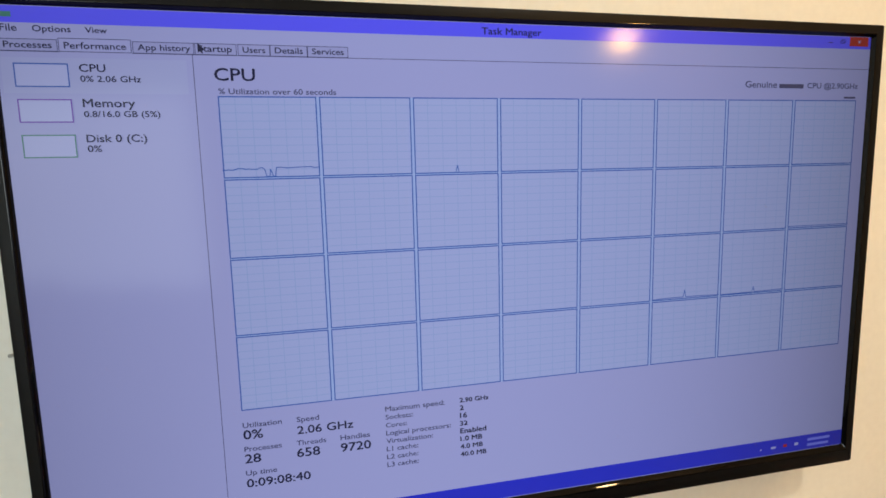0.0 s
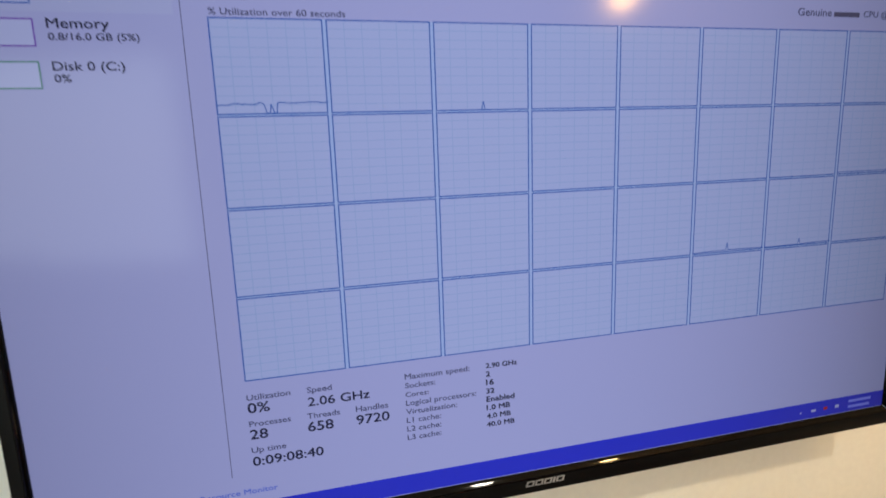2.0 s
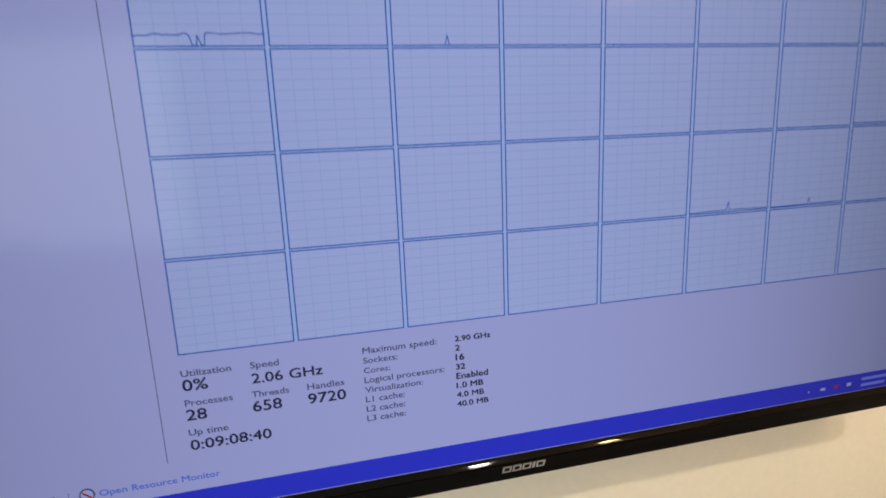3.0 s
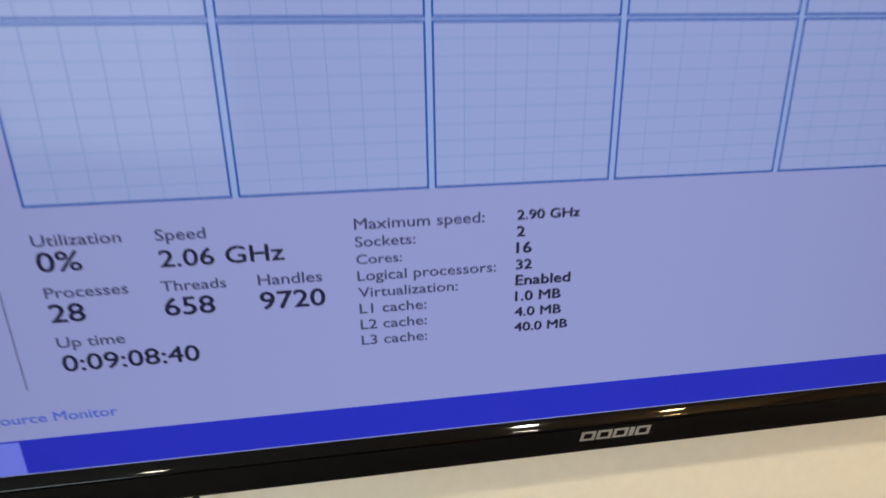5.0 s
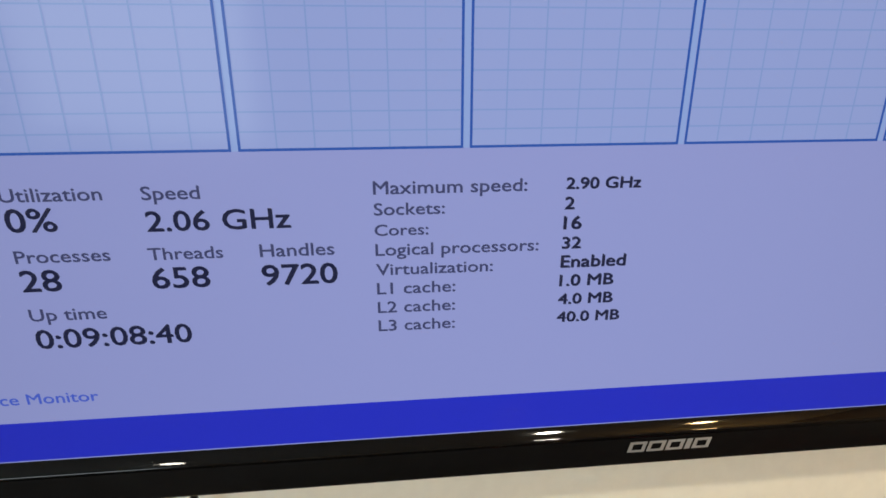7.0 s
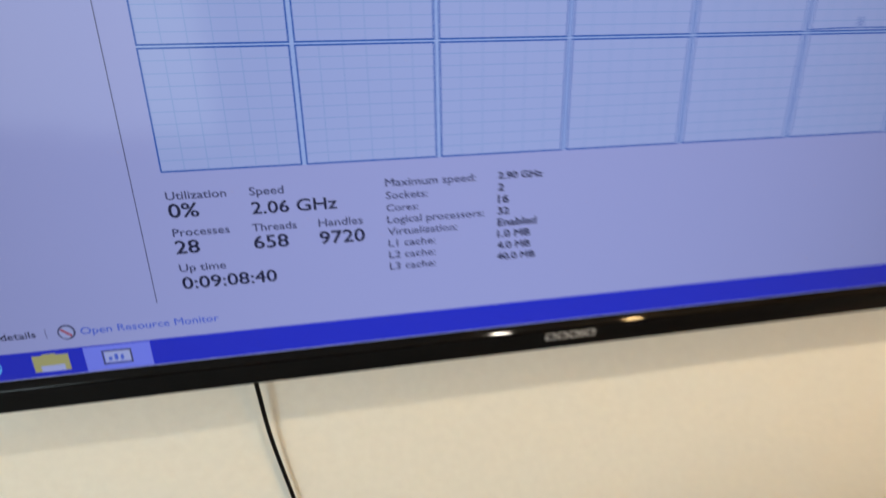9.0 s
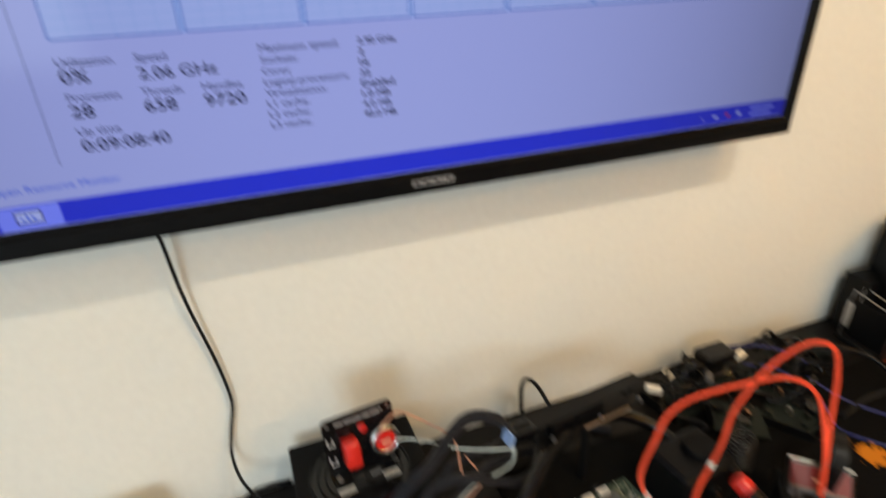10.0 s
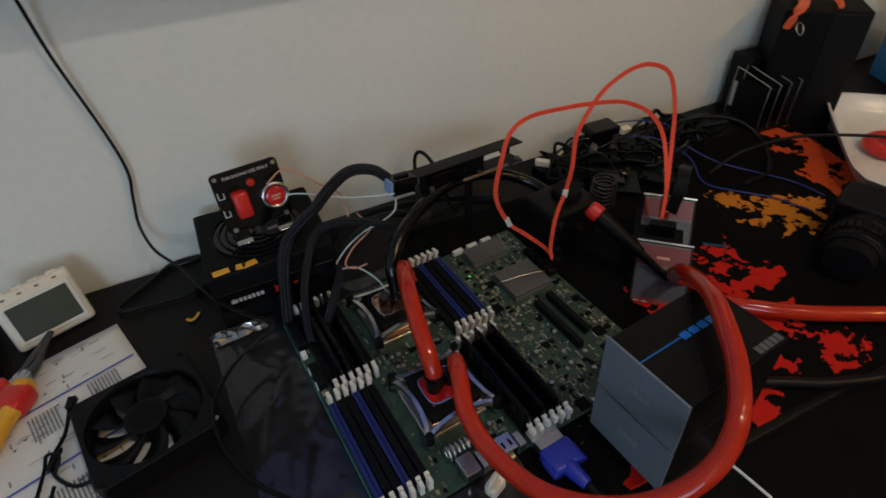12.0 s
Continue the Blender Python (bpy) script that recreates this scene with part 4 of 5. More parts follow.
# ---- water blocks ----
def water_block(u, v, inlay):
    m = mb.matrix_world @ pose(u, -v, T0 + 0.006)
    wb = thing("water_block", m, "black processor water block with chrome brackets and copper trim", "water block", "water blocks")
    part("base", box(-0.031, 0.031, -0.031, 0.031, 0, 0.008, 0.001, 2), COPPER, wb)
    part("body", box(-0.031, 0.031, -0.032, 0.032, 0.008, 0.019, 0.006, 3), MATT, wb)
    f_ = bmesh.new()
    r0, r1 = [], []
    for k in range(24):
        a = 2 * math.pi * k / 24
        c, s = math.cos(a), math.sin(a)
        sq = (abs(c) ** 5 + abs(s) ** 5) ** -0.2
        r0.append((0.024 * sq * c, 0.021 * sq * s))
        r1.append((0.0222 * sq * c, 0.0192 * sq * s))
    lo0 = [f_.verts.new((x, y, 0.019)) for x, y in r0]
    hi0 = [f_.verts.new((x, y, 0.0225)) for x, y in r0]
    hi1 = [f_.verts.new((x, y, 0.0225)) for x, y in r1]
    lo1 = [f_.verts.new((x, y, 0.0205)) for x, y in r1]
    for k in range(24):
        j = (k + 1) % 24
        f_.faces.new((lo0[k], lo0[j], hi0[j], hi0[k]))
        f_.faces.new((hi0[k], hi0[j], hi1[j], hi1[k]))
        f_.faces.new((hi1[k], hi1[j], lo1[j], lo1[k]))
    part("trim_ring", f_, CHROME, wb)
    part("inlay", box(-0.0218, 0.0218, -0.0188, 0.0188, 0.019, 0.0212, 0.001, 1), inlay, wb)
    for sx in (-1, 1):
        part("bracket_arc", sweep([(sx * 0.044, -0.045, 0.010), (sx * 0.037, -0.028, 0.012), (sx * 0.0335, 0, 0.013), (sx * 0.037, 0.028, 0.012), (sx * 0.044, 0.045, 0.010)], n=8, flat=(0.0045, 0.006), up=(0, 0, 1)), CHROME, wb, "curved chrome bracket")
        part("bracket_arc", sweep([(-0.045, sx * 0.046, 0.010), (-0.028, sx * 0.038, 0.012), (0, sx * 0.0345, 0.013), (0.028, sx * 0.038, 0.012), (0.045, sx * 0.046, 0.010)], n=8, flat=(0.0045, 0.006), up=(0, 0, 1)), CHROME, wb, "curved chrome bracket")
        for sy in (-1, 1):
            part("thumb_screw", cyl(0.0052, 0.0046, 0.013, pose(sx * 0.041, sy * 0.044, 0.004), 16, bevel=0.0006), BLACK, wb)
            part("spring", cyl(0.0036, 0.0036, 0.008, pose(sx * 0.041, sy * 0.044, -0.004), 12), STEEL, wb)
    for sx in (-1, 1):
        part("barb_fitting", cyl(0.0080, 0.0072, 0.016, pose(sx * 0.0105, 0, 0.0205), 20, bevel=0.0006), GLOSS, wb)
    return wb


water_block(0.128, 0.066, COPPER)
# red inlay: the red tube's reflection painted into the trim's colour
water_block(0.116, 0.210, LENS)

# ---- tubing ----
def tube(pts, radius, ends, label):
    """A soft hose with a black screw collar at each end that sits on a block."""
    t = thing("red_tube", pose(0, 0, 0), label, "tube")
    part("hose", sweep(pts, radius, 8, 18), TUBE, t, smooth=True)
    for p, q in ends:
        p, q = Vector(p), Vector(q)
        part("collar", sweep([p, p.lerp(q, 0.5), q], radius * 1.14, 3, 16, ripple=lambda i, n: 1.0 + 0.05 * (i % 2)), GLOSS, t, "black screw collar")
    return t


LINK = [(0.336, -0.196, 0.772), (0.338, -0.190, 0.790), (0.336, -0.186, 0.808), (0.329, -0.205, 0.826), (0.320, -0.245, 0.832), (0.314, -0.285, 0.822), (0.311, -0.322, 0.806), (0.311, -0.336, 0.790), (0.311, -0.338, 0.775)]
tube(LINK, 0.0095, ((LINK[0], LINK[1]), (LINK[-1], LINK[-2])), "short red soft tube that joins the two water blocks")
LOOP = [(0.335, -0.338, 0.772), (0.335, -0.338, 0.790), (0.333, -0.345, 0.808), (0.326, -0.370, 0.815), (0.317, -0.405, 0.806), (0.320, -0.446, 0.802), (0.337, -0.495, 0.805), (0.363, -0.529, 0.815), (0.396, -0.553, 0.830), (0.426, -0.564, 0.850),
        (0.454, -0.563, 0.870), (0.479, -0.549, 0.888), (0.504, -0.521, 0.897), (0.526, -0.486, 0.901), (0.553, -0.440, 0.894), (0.592, -0.375, 0.852), (0.632, -0.330, 0.795), (0.660, -0.315, 0.765), (0.695, -0.330, 0.750)]
tube(LOOP, 0.0090, ((LOOP[0], LOOP[1]),), "long red soft tube looping over the black cartons")
tagged(part("red_tube", sweep([(0.690, -0.360, 0.749), (0.712, -0.382, 0.751), (0.752, -0.414, 0.752), (0.800, -0.441, 0.752), (0.86, -0.47, 0.752), (0.93, -0.495, 0.751)], 0.0095, 8, 18), TUBE, smooth=True), "red soft tube lying across the desk mat", "tube")
tagged(part("black_tube", sweep([(0.318, -0.196, 0.772), (0.319, -0.190, 0.795), (0.323, -0.178, 0.820), (0.352, -0.150, 0.840), (0.408, -0.104, 0.842), (0.475, -0.066, 0.832), (0.535, -0.062, 0.818), (0.58, -0.085, 0.80), (0.600, -0.13, 0.785), (0.602, -0.15, 0.775)], 0.0082, 8, 16), GLOSS, smooth=True), "glossy black tube arching behind the motherboard", "tube")
tagged(part("black_tube", sweep([(0.600, -0.452, 0.7455), (0.631, -0.466, 0.7455), (0.668, -0.484, 0.7455), (0.704, -0.503, 0.7460), (0.76, -0.522, 0.7470), (0.82, -0.530, 0.7470)], 0.0062, 8, 16), RUBBER, smooth=True), "glossy black tube beside the cartons", "tube")

clip = thing("tube_clip", pose(0.322, -0.455, DZ + 0.0065, 0, 0, 25), "cream plastic clip beside the red tube at the board", "clip")
part("body", box(-0.010, 0.010, -0.007, 0.007, 0, 0.016, 0.004, 3), CREAM, clip, smooth=True)
part("jaw", torus(0.008, 0.0028, pose(0.0, 0.0, 0.020, 90), 20, 8), CREAM, clip, smooth=True)

# ---- power supply ----
psu = thing("power_supply", pose(0.102, 0.036, DZ, 0, 0, 2.0), "black computer power supply with a round fan grille on top", "power supply")
part("body", box(0, 0.160, -0.150, 0, 0.002, 0.087, 0.0035, 3), MATT, psu)
part("front_band", box(0.004, 0.156, -0.1525, -0.150, 0.030, 0.060, 0.001, 1), GLOSS, psu)
part("fan_well", cyl(0.062, 0.062, 0.0008, pose(0.078, -0.074, 0.0868), 40), GLOSS, psu)
for r in (0.015, 0.024, 0.033, 0.042, 0.051, 0.060):
    part("grille_ring", torus(r, 0.0011, pose(0.078, -0.074, 0.0888), 36, 6), MATT, psu, smooth=True)
for k in range(4):
    part("grille_spoke", box(0.006, 0.061, -0.001, 0.001, 0.0878, 0.0895, m=pose(0.078, -0.074, 0, 0, 0, 45 + 90 * k)), BLACK, psu)
part("hub_badge", cyl(0.015, 0.015, 0.002, pose(0.096, -0.085, 0.0880), 28), BLACK, psu, "oval maker's badge")
part("badge_mark", box(-0.007, 0.007, -0.003, 0.003, 0.0903, 0.0906, m=pose(0.096, -0.085, 0, 0, 0, 10)), GREYP, psu)
for x0, x1, m in ((0.018, 0.026, SILVERP), (0.0275, 0.0315, SILVERP), (0.033, 0.037, SILVERP), (0.0385, 0.0425, SILVERP), (0.044, 0.048, SILVERP), (0.0495, 0.0535, SILVERP), (0.055, 0.059, SILVERP)):
    part("badge_mark", box(x0, x1, -0.1531, -0.1526, 0.042, 0.048), m, psu)
part("badge_mark", cyl(0.0075, 0.0075, 0.0006, pose(0.077, -0.1526, 0.0445, 90, 90), 3), RED, psu, "red printed triangular mark")
part("badge_mark", box(0.098, 0.104, -0.1531, -0.1526, 0.043, 0.046), RED, psu)
for k in range(4):
    part("cable_socket", cyl(0.0065, 0.0065, 0.003, pose(0.125 + 0.0005 * k, -0.1525, 0.068 - 0.0001 * k, 90) if k == 0 else pose(0.160, -0.03 - 0.03 * k, 0.05, 0, 90), 18, bevel=0.0005), GLOSS, psu)
for x, w, a in ((0.019, 0.020, 4), (0.043, 0.012, -8), (0.054, 0.018, 10)):
    tagged(part("yellow_tag", box(-w / 2, w / 2, -0.005, 0.005, 0, 0.0012, 0.0003, 1, psu.matrix_world @ pose(x, -0.144, 0.0882, 0, 0, a)), YELLOW), "small yellow plastic tag on the power supply", "tag", "yellow tags")
tagged(part("yellow_scrap", sweep([(0.060, -0.070, DZ + 0.002), (0.066, -0.078, DZ + 0.004), (0.073, -0.072, DZ + 0.003), (0.076, -0.064, DZ + 0.002)], n=4, flat=(0.004, 0.0008)), YELLOW), "small curled yellow scrap on the desk", "scrap")

# ---- switch panel on the power supply ----
swp = thing("switch_panel", pose(0.190, -0.052, DZ + 0.0895, 0, 0, 8.0), "black switch panel with red toggle cover and start button", "switch panel")
T = pose(0, 0, 0.004, -14)
b = bmesh.new()
rim = []
for cx, cz, a0 in ((0.037, 0.084, 0), (-0.037, 0.084, 90), (-0.037, 0.016, 180), (0.037, 0.016, 270)):
    for k in range(6):
        a = radians(a0 + 18 * k)
        rim.append((cx + 0.006 * math.cos(a), cz + 0.006 * math.sin(a)))
front = [b.verts.new(T @ Vector((x, -0.0015, z))) for x, z in rim]
rear = [b.verts.new(T @ Vector((x, 0.0015, z))) for x, z in rim]
b.faces.new(front)
b.faces.new(rear[::-1])
for k in range(len(rim)):
    b.faces.new((front[k - 1], rear[k - 1], rear[k], front[k]))
bmesh.ops.recalc_face_normals(b, faces=b.faces[:])
part("plate", b, GLOSS, swp)
for s in (-1, 1):
    part("bracket", box(s * 0.028 - 0.010, s * 0.028 + 0.010, -0.009, 0.0, -0.0005, 0.0012, 0.0004, 1), STEEL, swp)
    part("hinge", box(s * 0.028 - 0.009, s * 0.028 + 0.009, -0.0050, -0.0016, 0.0, 0.0135, 0.0012, 2, T), GLOSS, swp, "black hinge knuckle")
    part("bracket_screw", cyl(0.0032, 0.0032, 0.002, T @ pose(s * 0.034, -0.004, 0.015, 90), 12), STEEL, swp)
    part("plate_screw", cyl(0.0028, 0.0028, 0.002, T @ pose(s * 0.037, -0.0012, 0.084, 90), 12), CHROME, swp)
tg = part("toggle_cover", box(-0.0095, 0.0095, -0.021, -0.0015, 0.030, 0.064, 0.004, 3, T @ pose(-0.016, 0, 0, 0, 0, 0)), RED, swp, "red safety cover of the toggle switch", smooth=True)
part("indicator_lamp", cyl(0.0058, 0.0048, 0.006, T @ pose(0.003, -0.0012, 0.068, 90), 16, bevel=0.001), LENS, swp, "red indicator lamp", smooth=True)
part("button_ring", torus(0.0155, 0.0032, T @ pose(0.027, -0.0045, 0.042, 90), 28, 10), CHROME, swp, "chrome ring", smooth=True)
part("start_button", cyl(0.0135, 0.012, 0.008, T @ pose(0.027, -0.0012, 0.042, 90), 28, bevel=0.0015), LENS, swp, "red start button", smooth=False)
part("button_print", box(-0.006, 0.006, -0.0098, -0.0094, -0.001, 0.0015, m=T @ pose(0.027, 0, 0.043)), WIREP, swp)
part("button_print", box(-0.005, 0.005, -0.0098, -0.0094, -0.005, -0.0027, m=T @ pose(0.027, 0, 0.043)), WIREP, swp)
lettering("FOR RACING USE ONLY", SILVERP, swp, T @ pose(-0.028, -0.0019, 0.0795, 90), width=0.058, name="printed_words", weight=0.05)
for z in (0.062, 0.038):
    part("printed_symbol", box(-0.040, -0.032, -0.0020, -0.0016, z - 0.005, z - 0.0038, m=T), SILVERP, swp)
    part("printed_symbol", box(-0.040, -0.0388, -0.0020, -0.0016, z - 0.0038, z + 0.005, m=T), SILVERP, swp)
    part("printed_symbol", box(-0.0332, -0.032, -0.0020, -0.0016, z - 0.0038, z + 0.003, m=T), SILVERP, swp)
for k, (m, pts) in enumerate(((WIREW, [(0.030, 0.002, 0.040), (0.046, 0.000, 0.043), (0.070, -0.016, 0.042), (0.096, -0.040, 0.040), (0.130, -0.062, 0.040), (0.159, -0.075, 0.040)]),
                              (WIREP, [(0.020, 0.004, 0.066), (0.042, 0.012, 0.074), (0.058, 0.015, 0.066), (0.09, 0.01, 0.035), (0.11, -0.01, 0.02), (0.10, -0.05, 0.005)]))):
    part("wire", sweep(pts, 0.0011, 6, 6), m, swp, smooth=True)

# loose signal wires down to the board
for m, pts in ((WIREW, [(0.362, -0.092, 0.858), (0.357, -0.098, 0.835), (0.335, -0.096, 0.820), (0.3125, -0.092, 0.810), (0.285, -0.104, 0.803), (0.263, -0.122, 0.795), (0.266, -0.128, 0.790), (0.288, -0.130, 0.785), (0.305, -0.158, 0.780), (0.312, -0.185, 0.772)]),
               (WIREP, [(0.315, -0.050, 0.812), (0.322, -0.082, 0.812), (0.318, -0.094, 0.810), (0.292, -0.106, 0.801), (0.274, -0.124, 0.792), (0.284, -0.132, 0.787), (0.302, -0.128, 0.785)])):
    tagged(part("signal_wire", sweep(pts, 0.0012, 6, 6), m, smooth=True), "thin loose coloured signal wire above the board", "wire", "signal wires")

# ---- sleeved power cables ----


def cables(name, lines, r, label):
    """Each cable is a bundle of single sleeved wires round a common line."""
    for pts in lines:
        cab = thing(name, pose(0, 0, 0), label, "cable", "sleeved cables")
        line = spline(pts, 8)
        side, ways = None, [[] for _ in range(8)]
        for i, p in enumerate(line):
            d = (line[min(i + 1, len(line) - 1)] - line[max(i - 1, 0)]).normalized()
            side = (side - d * side.dot(d) if side is not None else d.orthogonal()).normalized()
            t = d.cross(side)
            ways[7].append(p)
            for k in range(7):
                a = 2 * math.pi * k / 7 + 0.02 * i
                q = r * (0.70 + 0.10 * math.sin(0.21 * i + 2.1 * k))
                ways[k].append(p + side * q * math.cos(a) + t * q * math.sin(a))
        for k, way in enumerate(ways):
            part("wire" if k < 7 else "core", sweep(way, r * (0.37 if k < 7 else 0.5), 1, 7), BRAID, cab, smooth=True)


cables("sleeved_cable", [
    [(0.184, -0.158, 0.757), (0.190, -0.140, 0.785), (0.200, -0.118, 0.818), (0.213, -0.105, 0.841), (0.233, -0.104, 0.860), (0.254, -0.099, 0.872), (0.281, -0.081, 0.884), (0.313, -0.064, 0.889), (0.343, -0.069, 0.885), (0.364, -0.080, 0.868)]], 0.0070, "thick black braided cable from the board to the power plug")
cables("sleeved_cable", [
    [(0.203, -0.205, 0.757), (0.205, -0.184, 0.772), (0.213, -0.153, 0.792), (0.229, -0.128, 0.820), (0.249, -0.110, 0.844), (0.280, -0.109, 0.850), (0.314, -0.113, 0.840), (0.356, -0.115, 0.820), (0.40, -0.08, 0.79), (0.43, -0.03, 0.76)],
    [(0.262, -0.10, 0.775), (0.290, -0.095, 0.80), (0.33, -0.075, 0.812), (0.37, -0.06, 0.80), (0.40, -0.03, 0.765), (0.45, -0.02, 0.745)],
    [(0.262, -0.06, 0.775), (0.30, -0.05, 0.805), (0.35, -0.04, 0.80), (0.42, 0.0, 0.765), (0.50, 0.01, 0.743), (0.56, -0.02, 0.742)],
    [(0.255, -0.115, 0.785), (0.262, -0.14, 0.80), (0.252, -0.17, 0.80), (0.235, -0.19, 0.785), (0.222, -0.20, 0.762)]], 0.0050, "black braided power cable")
plug = thing("power_plug", pose(0.368, -0.086, 0.865, 0, 8, 12), "black multi-pin power plug with blue-white end", "plug")
part("housing", box(-0.012, 0.022, -0.011, 0.011, -0.011, 0.011, 0.0015, 2), GLOSS, plug)
part("end_cap", box(-0.0145, -0.0118, -0.010, 0.010, -0.010, 0.010, 0.0008, 1), mat("pale_blue_plastic", (0.30, 0.42, 0.70), 0.3), plug)
part("clip", box(-0.004, 0.016, -0.003, 0.003, 0.011, 0.014, 0.0005, 1), BLACK, plug)

# ---- slotted metal bracket that leans against the wall ----
brk = thing("metal_bracket", pose(0.392, -0.090, 0.840, -4, 3.5, 11), "black slotted metal bracket lying on the cables", "bracket")
part("upper_flange", box(0, 0.185, -0.004, 0.022, 0.028, 0.0300, 0.0006, 1), BLACK, brk)
part("lower_flange", box(0.0, 0.178, -0.012, 0.020, 0.004, 0.0065, 0.0006, 1), BLACK, brk)
part("web", box(0.01, 0.12, 0.006, 0.0085, 0.0065, 0.028), MATT, brk)
part("block", box(0.022, 0.060, -0.006, 0.012, 0.0065, 0.026, 0.002, 2), GLOSS, brk)
part("rail", box(0.070, 0.150, -0.0135, -0.011, 0.005, 0.009, 0.0005, 1), mat("bronze_strip", (0.33, 0.25, 0.18), 0.35, 0.6), brk)
for x in (0.018, 0.098, 0.168):
    part("rivet", cyl(0.0035, 0.003, 0.004, pose(x, -0.010, 0.012, 90), 12), STEEL, brk)
part("nub", box(0.150, 0.165, 0.0, 0.010, 0.016, 0.028, 0.002, 1), GLOSS, brk)
part("foot", box(0.085, 0.095, 0.0, 0.008, -0.103, 0.004, 0.001, 1), MATT, brk)
tagged(part("cable_loop", sweep([(0.425, 0.0, 0.745), (0.434, 0.03, 0.78), (0.436, 0.035, 0.820), (0.443, 0.03, 0.834), (0.454, 0.02, 0.825), (0.466, 0.0, 0.795), (0.47, -0.01, 0.76), (0.48, -0.02, 0.741)], 0.003, 8, 8), RUBBER, smooth=True), "black cable loop sticking up at the wall", "cable")

# ---- red data cables ----
S1 = [(0.540, -0.203, 0.757), (0.534, -0.200, 0.775), (0.500, -0.197, 0.812), (0.474, -0.199, 0.842), (0.452, -0.205, 0.895), (0.457, -0.210, 0.950), (0.467, -0.210, 0.979), (0.491, -0.210, 0.992), (0.535, -0.209, 0.991), (0.581, -0.208, 0.986), (0.623, -0.207, 0.976), (0.661, -0.210, 0.953), (0.684, -0.216, 0.915), (0.684, -0.238, 0.855), (0.674, -0.252, 0.815)]
S2 = [(0.543, -0.213, 0.757), (0.536, -0.206, 0.775), (0.541, -0.203, 0.829), (0.553, -0.202, 0.867), (0.557, -0.205, 0.905), (0.556, -0.208, 0.950), (0.571, -0.209, 0.983), (0.592, -0.209, 1.005), (0.622, -0.209, 1.018), (0.650, -0.209, 1.017), (0.677, -0.211, 1.000), (0.692, -0.214, 0.958), (0.694, -0.221, 0.908), (0.687, -0.236, 0.856), (0.679, -0.247, 0.818)]
for pts, z in ((S1, 0), (S2, 1)):
    pts = [(x, y, h - 0.005 * min(1.0, max(0.0, (h - 0.80) / 0.15))) for x, y, h in pts]
    sc = tagged(part("data_cable", sweep(pts, n=8, flat=(0.0050, 0.0017), up=(0.25, 1, 0.1)), SATA), "flat red data cable looping up to the drives", "cable", "data cables")
    part("plug", box(-0.005, 0.005, -0.004, 0.004, -0.002, 0.010, 0.001, 1, pose(*pts[0], 0, 0, 10)), BLACK, sc)
    a, c = Vector(pts[3]), Vector(pts[4])
    k = 0.15 if z else 0.0
    part("white_band", sweep([a.lerp(c, -0.12 + k * -0.8), a.lerp(c, 0.02 + k * -0.8), a.lerp(c, 0.18 + k * -0.6)], n=3, flat=(0.0062, 0.0028), up=(0.25, 1, 0.1)), WHITE, sc)

# ---- solid state drives ----
TAN = mat("beige_label", (0.13, 0.10, 0.085), 0.4)


def drive(x, y, z, label):
    """Origin: middle of the raised edge; it slopes down towards the room."""
    e = Vector((0.692 - 0.644, -0.295 + 0.253, 0.0)).normalized()
    d = Vector((-0.042, -0.058, -0.062)).normalized()
    d = (d - e * d.dot(e)).normalized()
    nrm = e.cross(d) if e.cross(d).z > 0 else d.cross(e)
    m = Matrix((e, d, nrm)).transposed().to_4x4()
    m.translation = (x, y, z)
    dr = thing("solid_state_drive", m, label, "drive", "drives")
    part("case", box(-0.035, 0.035, 0.0, 0.100, -0.007, 0.0, 0.001, 2), BLACK, dr)
    part("metal_rim", box(-0.0352, 0.0352, -0.0006, 0.0022, -0.0072, 0.0004, 0.0003, 1), CHROME, dr)
    part("label_plate", box(-0.032, 0.032, 0.004, 0.096, 0.0002, 0.0008), SSDLAB, dr, "dark printed label")
    part("label_band", box(-0.032, 0.032, 0.004, 0.006, 0.0009, 0.0013), GREYP, dr)
    part("label_band", box(-0.032, 0.032, 0.032, 0.035, 0.0009, 0.0013), TAN, dr, "beige stripe")
    part("label_stripe", box(-0.032, 0.032, 0.006, 0.032, 0.0009, 0.0013), SSDRED, dr, "dark red stripe")
    part("label_stripe", box(-0.032, 0.032, 0.076, 0.096, 0.0009, 0.0013), SSDRED, dr, "dark red stripe")
    part("printed_bar", box(-0.008, 0.008, 0.020, 0.0235, 0.0014, 0.0017), WIREP, dr)
    for k in (-1, 1):
        part("printed_loop", torus(0.0045, 0.0013, pose(-0.021 + k * 0.0048, 0.086, 0.0014) @ Matrix.Diagonal((1, 1, 0.2, 1)), 20, 6), SILVERP, dr)
    return dr


drive(0.668, -0.274, 0.791, "slim black drive with dark red label, tilted")
drive(0.7205, -0.2150, 0.812, "slim black drive with red label leaning behind another")
stand = thing("drive_stand", pose(0.668, -0.262, DZ + 0.0035, 0, 0, -41), "black foam wedge under the drives", "stand")
b = bmesh.new()
prof = [(-0.055, 0.0), (0.075, 0.0), (0.075, 0.044), (0.030, 0.044), (0.010, 0.036)]
for x in (-0.032, 0.032):
    vs = [b.verts.new((x, y, z)) for y, z in prof]
    b.faces.new(vs if x > 0 else vs[::-1])
b.verts.ensure_lookup_table()
for k in range(5):
    j = (k + 1) % 5
    b.faces.new((b.verts[k], b.verts[j], b.verts[5 + j], b.verts[5 + k]))
bmesh.ops.recalc_face_normals(b, faces=b.faces[:])
part("wedge", b, MATT, stand)
part("power_connector", box(-0.014, 0.020, 0.018, 0.030, 0.040, 0.060, 0.001, 1), BLACK, stand)
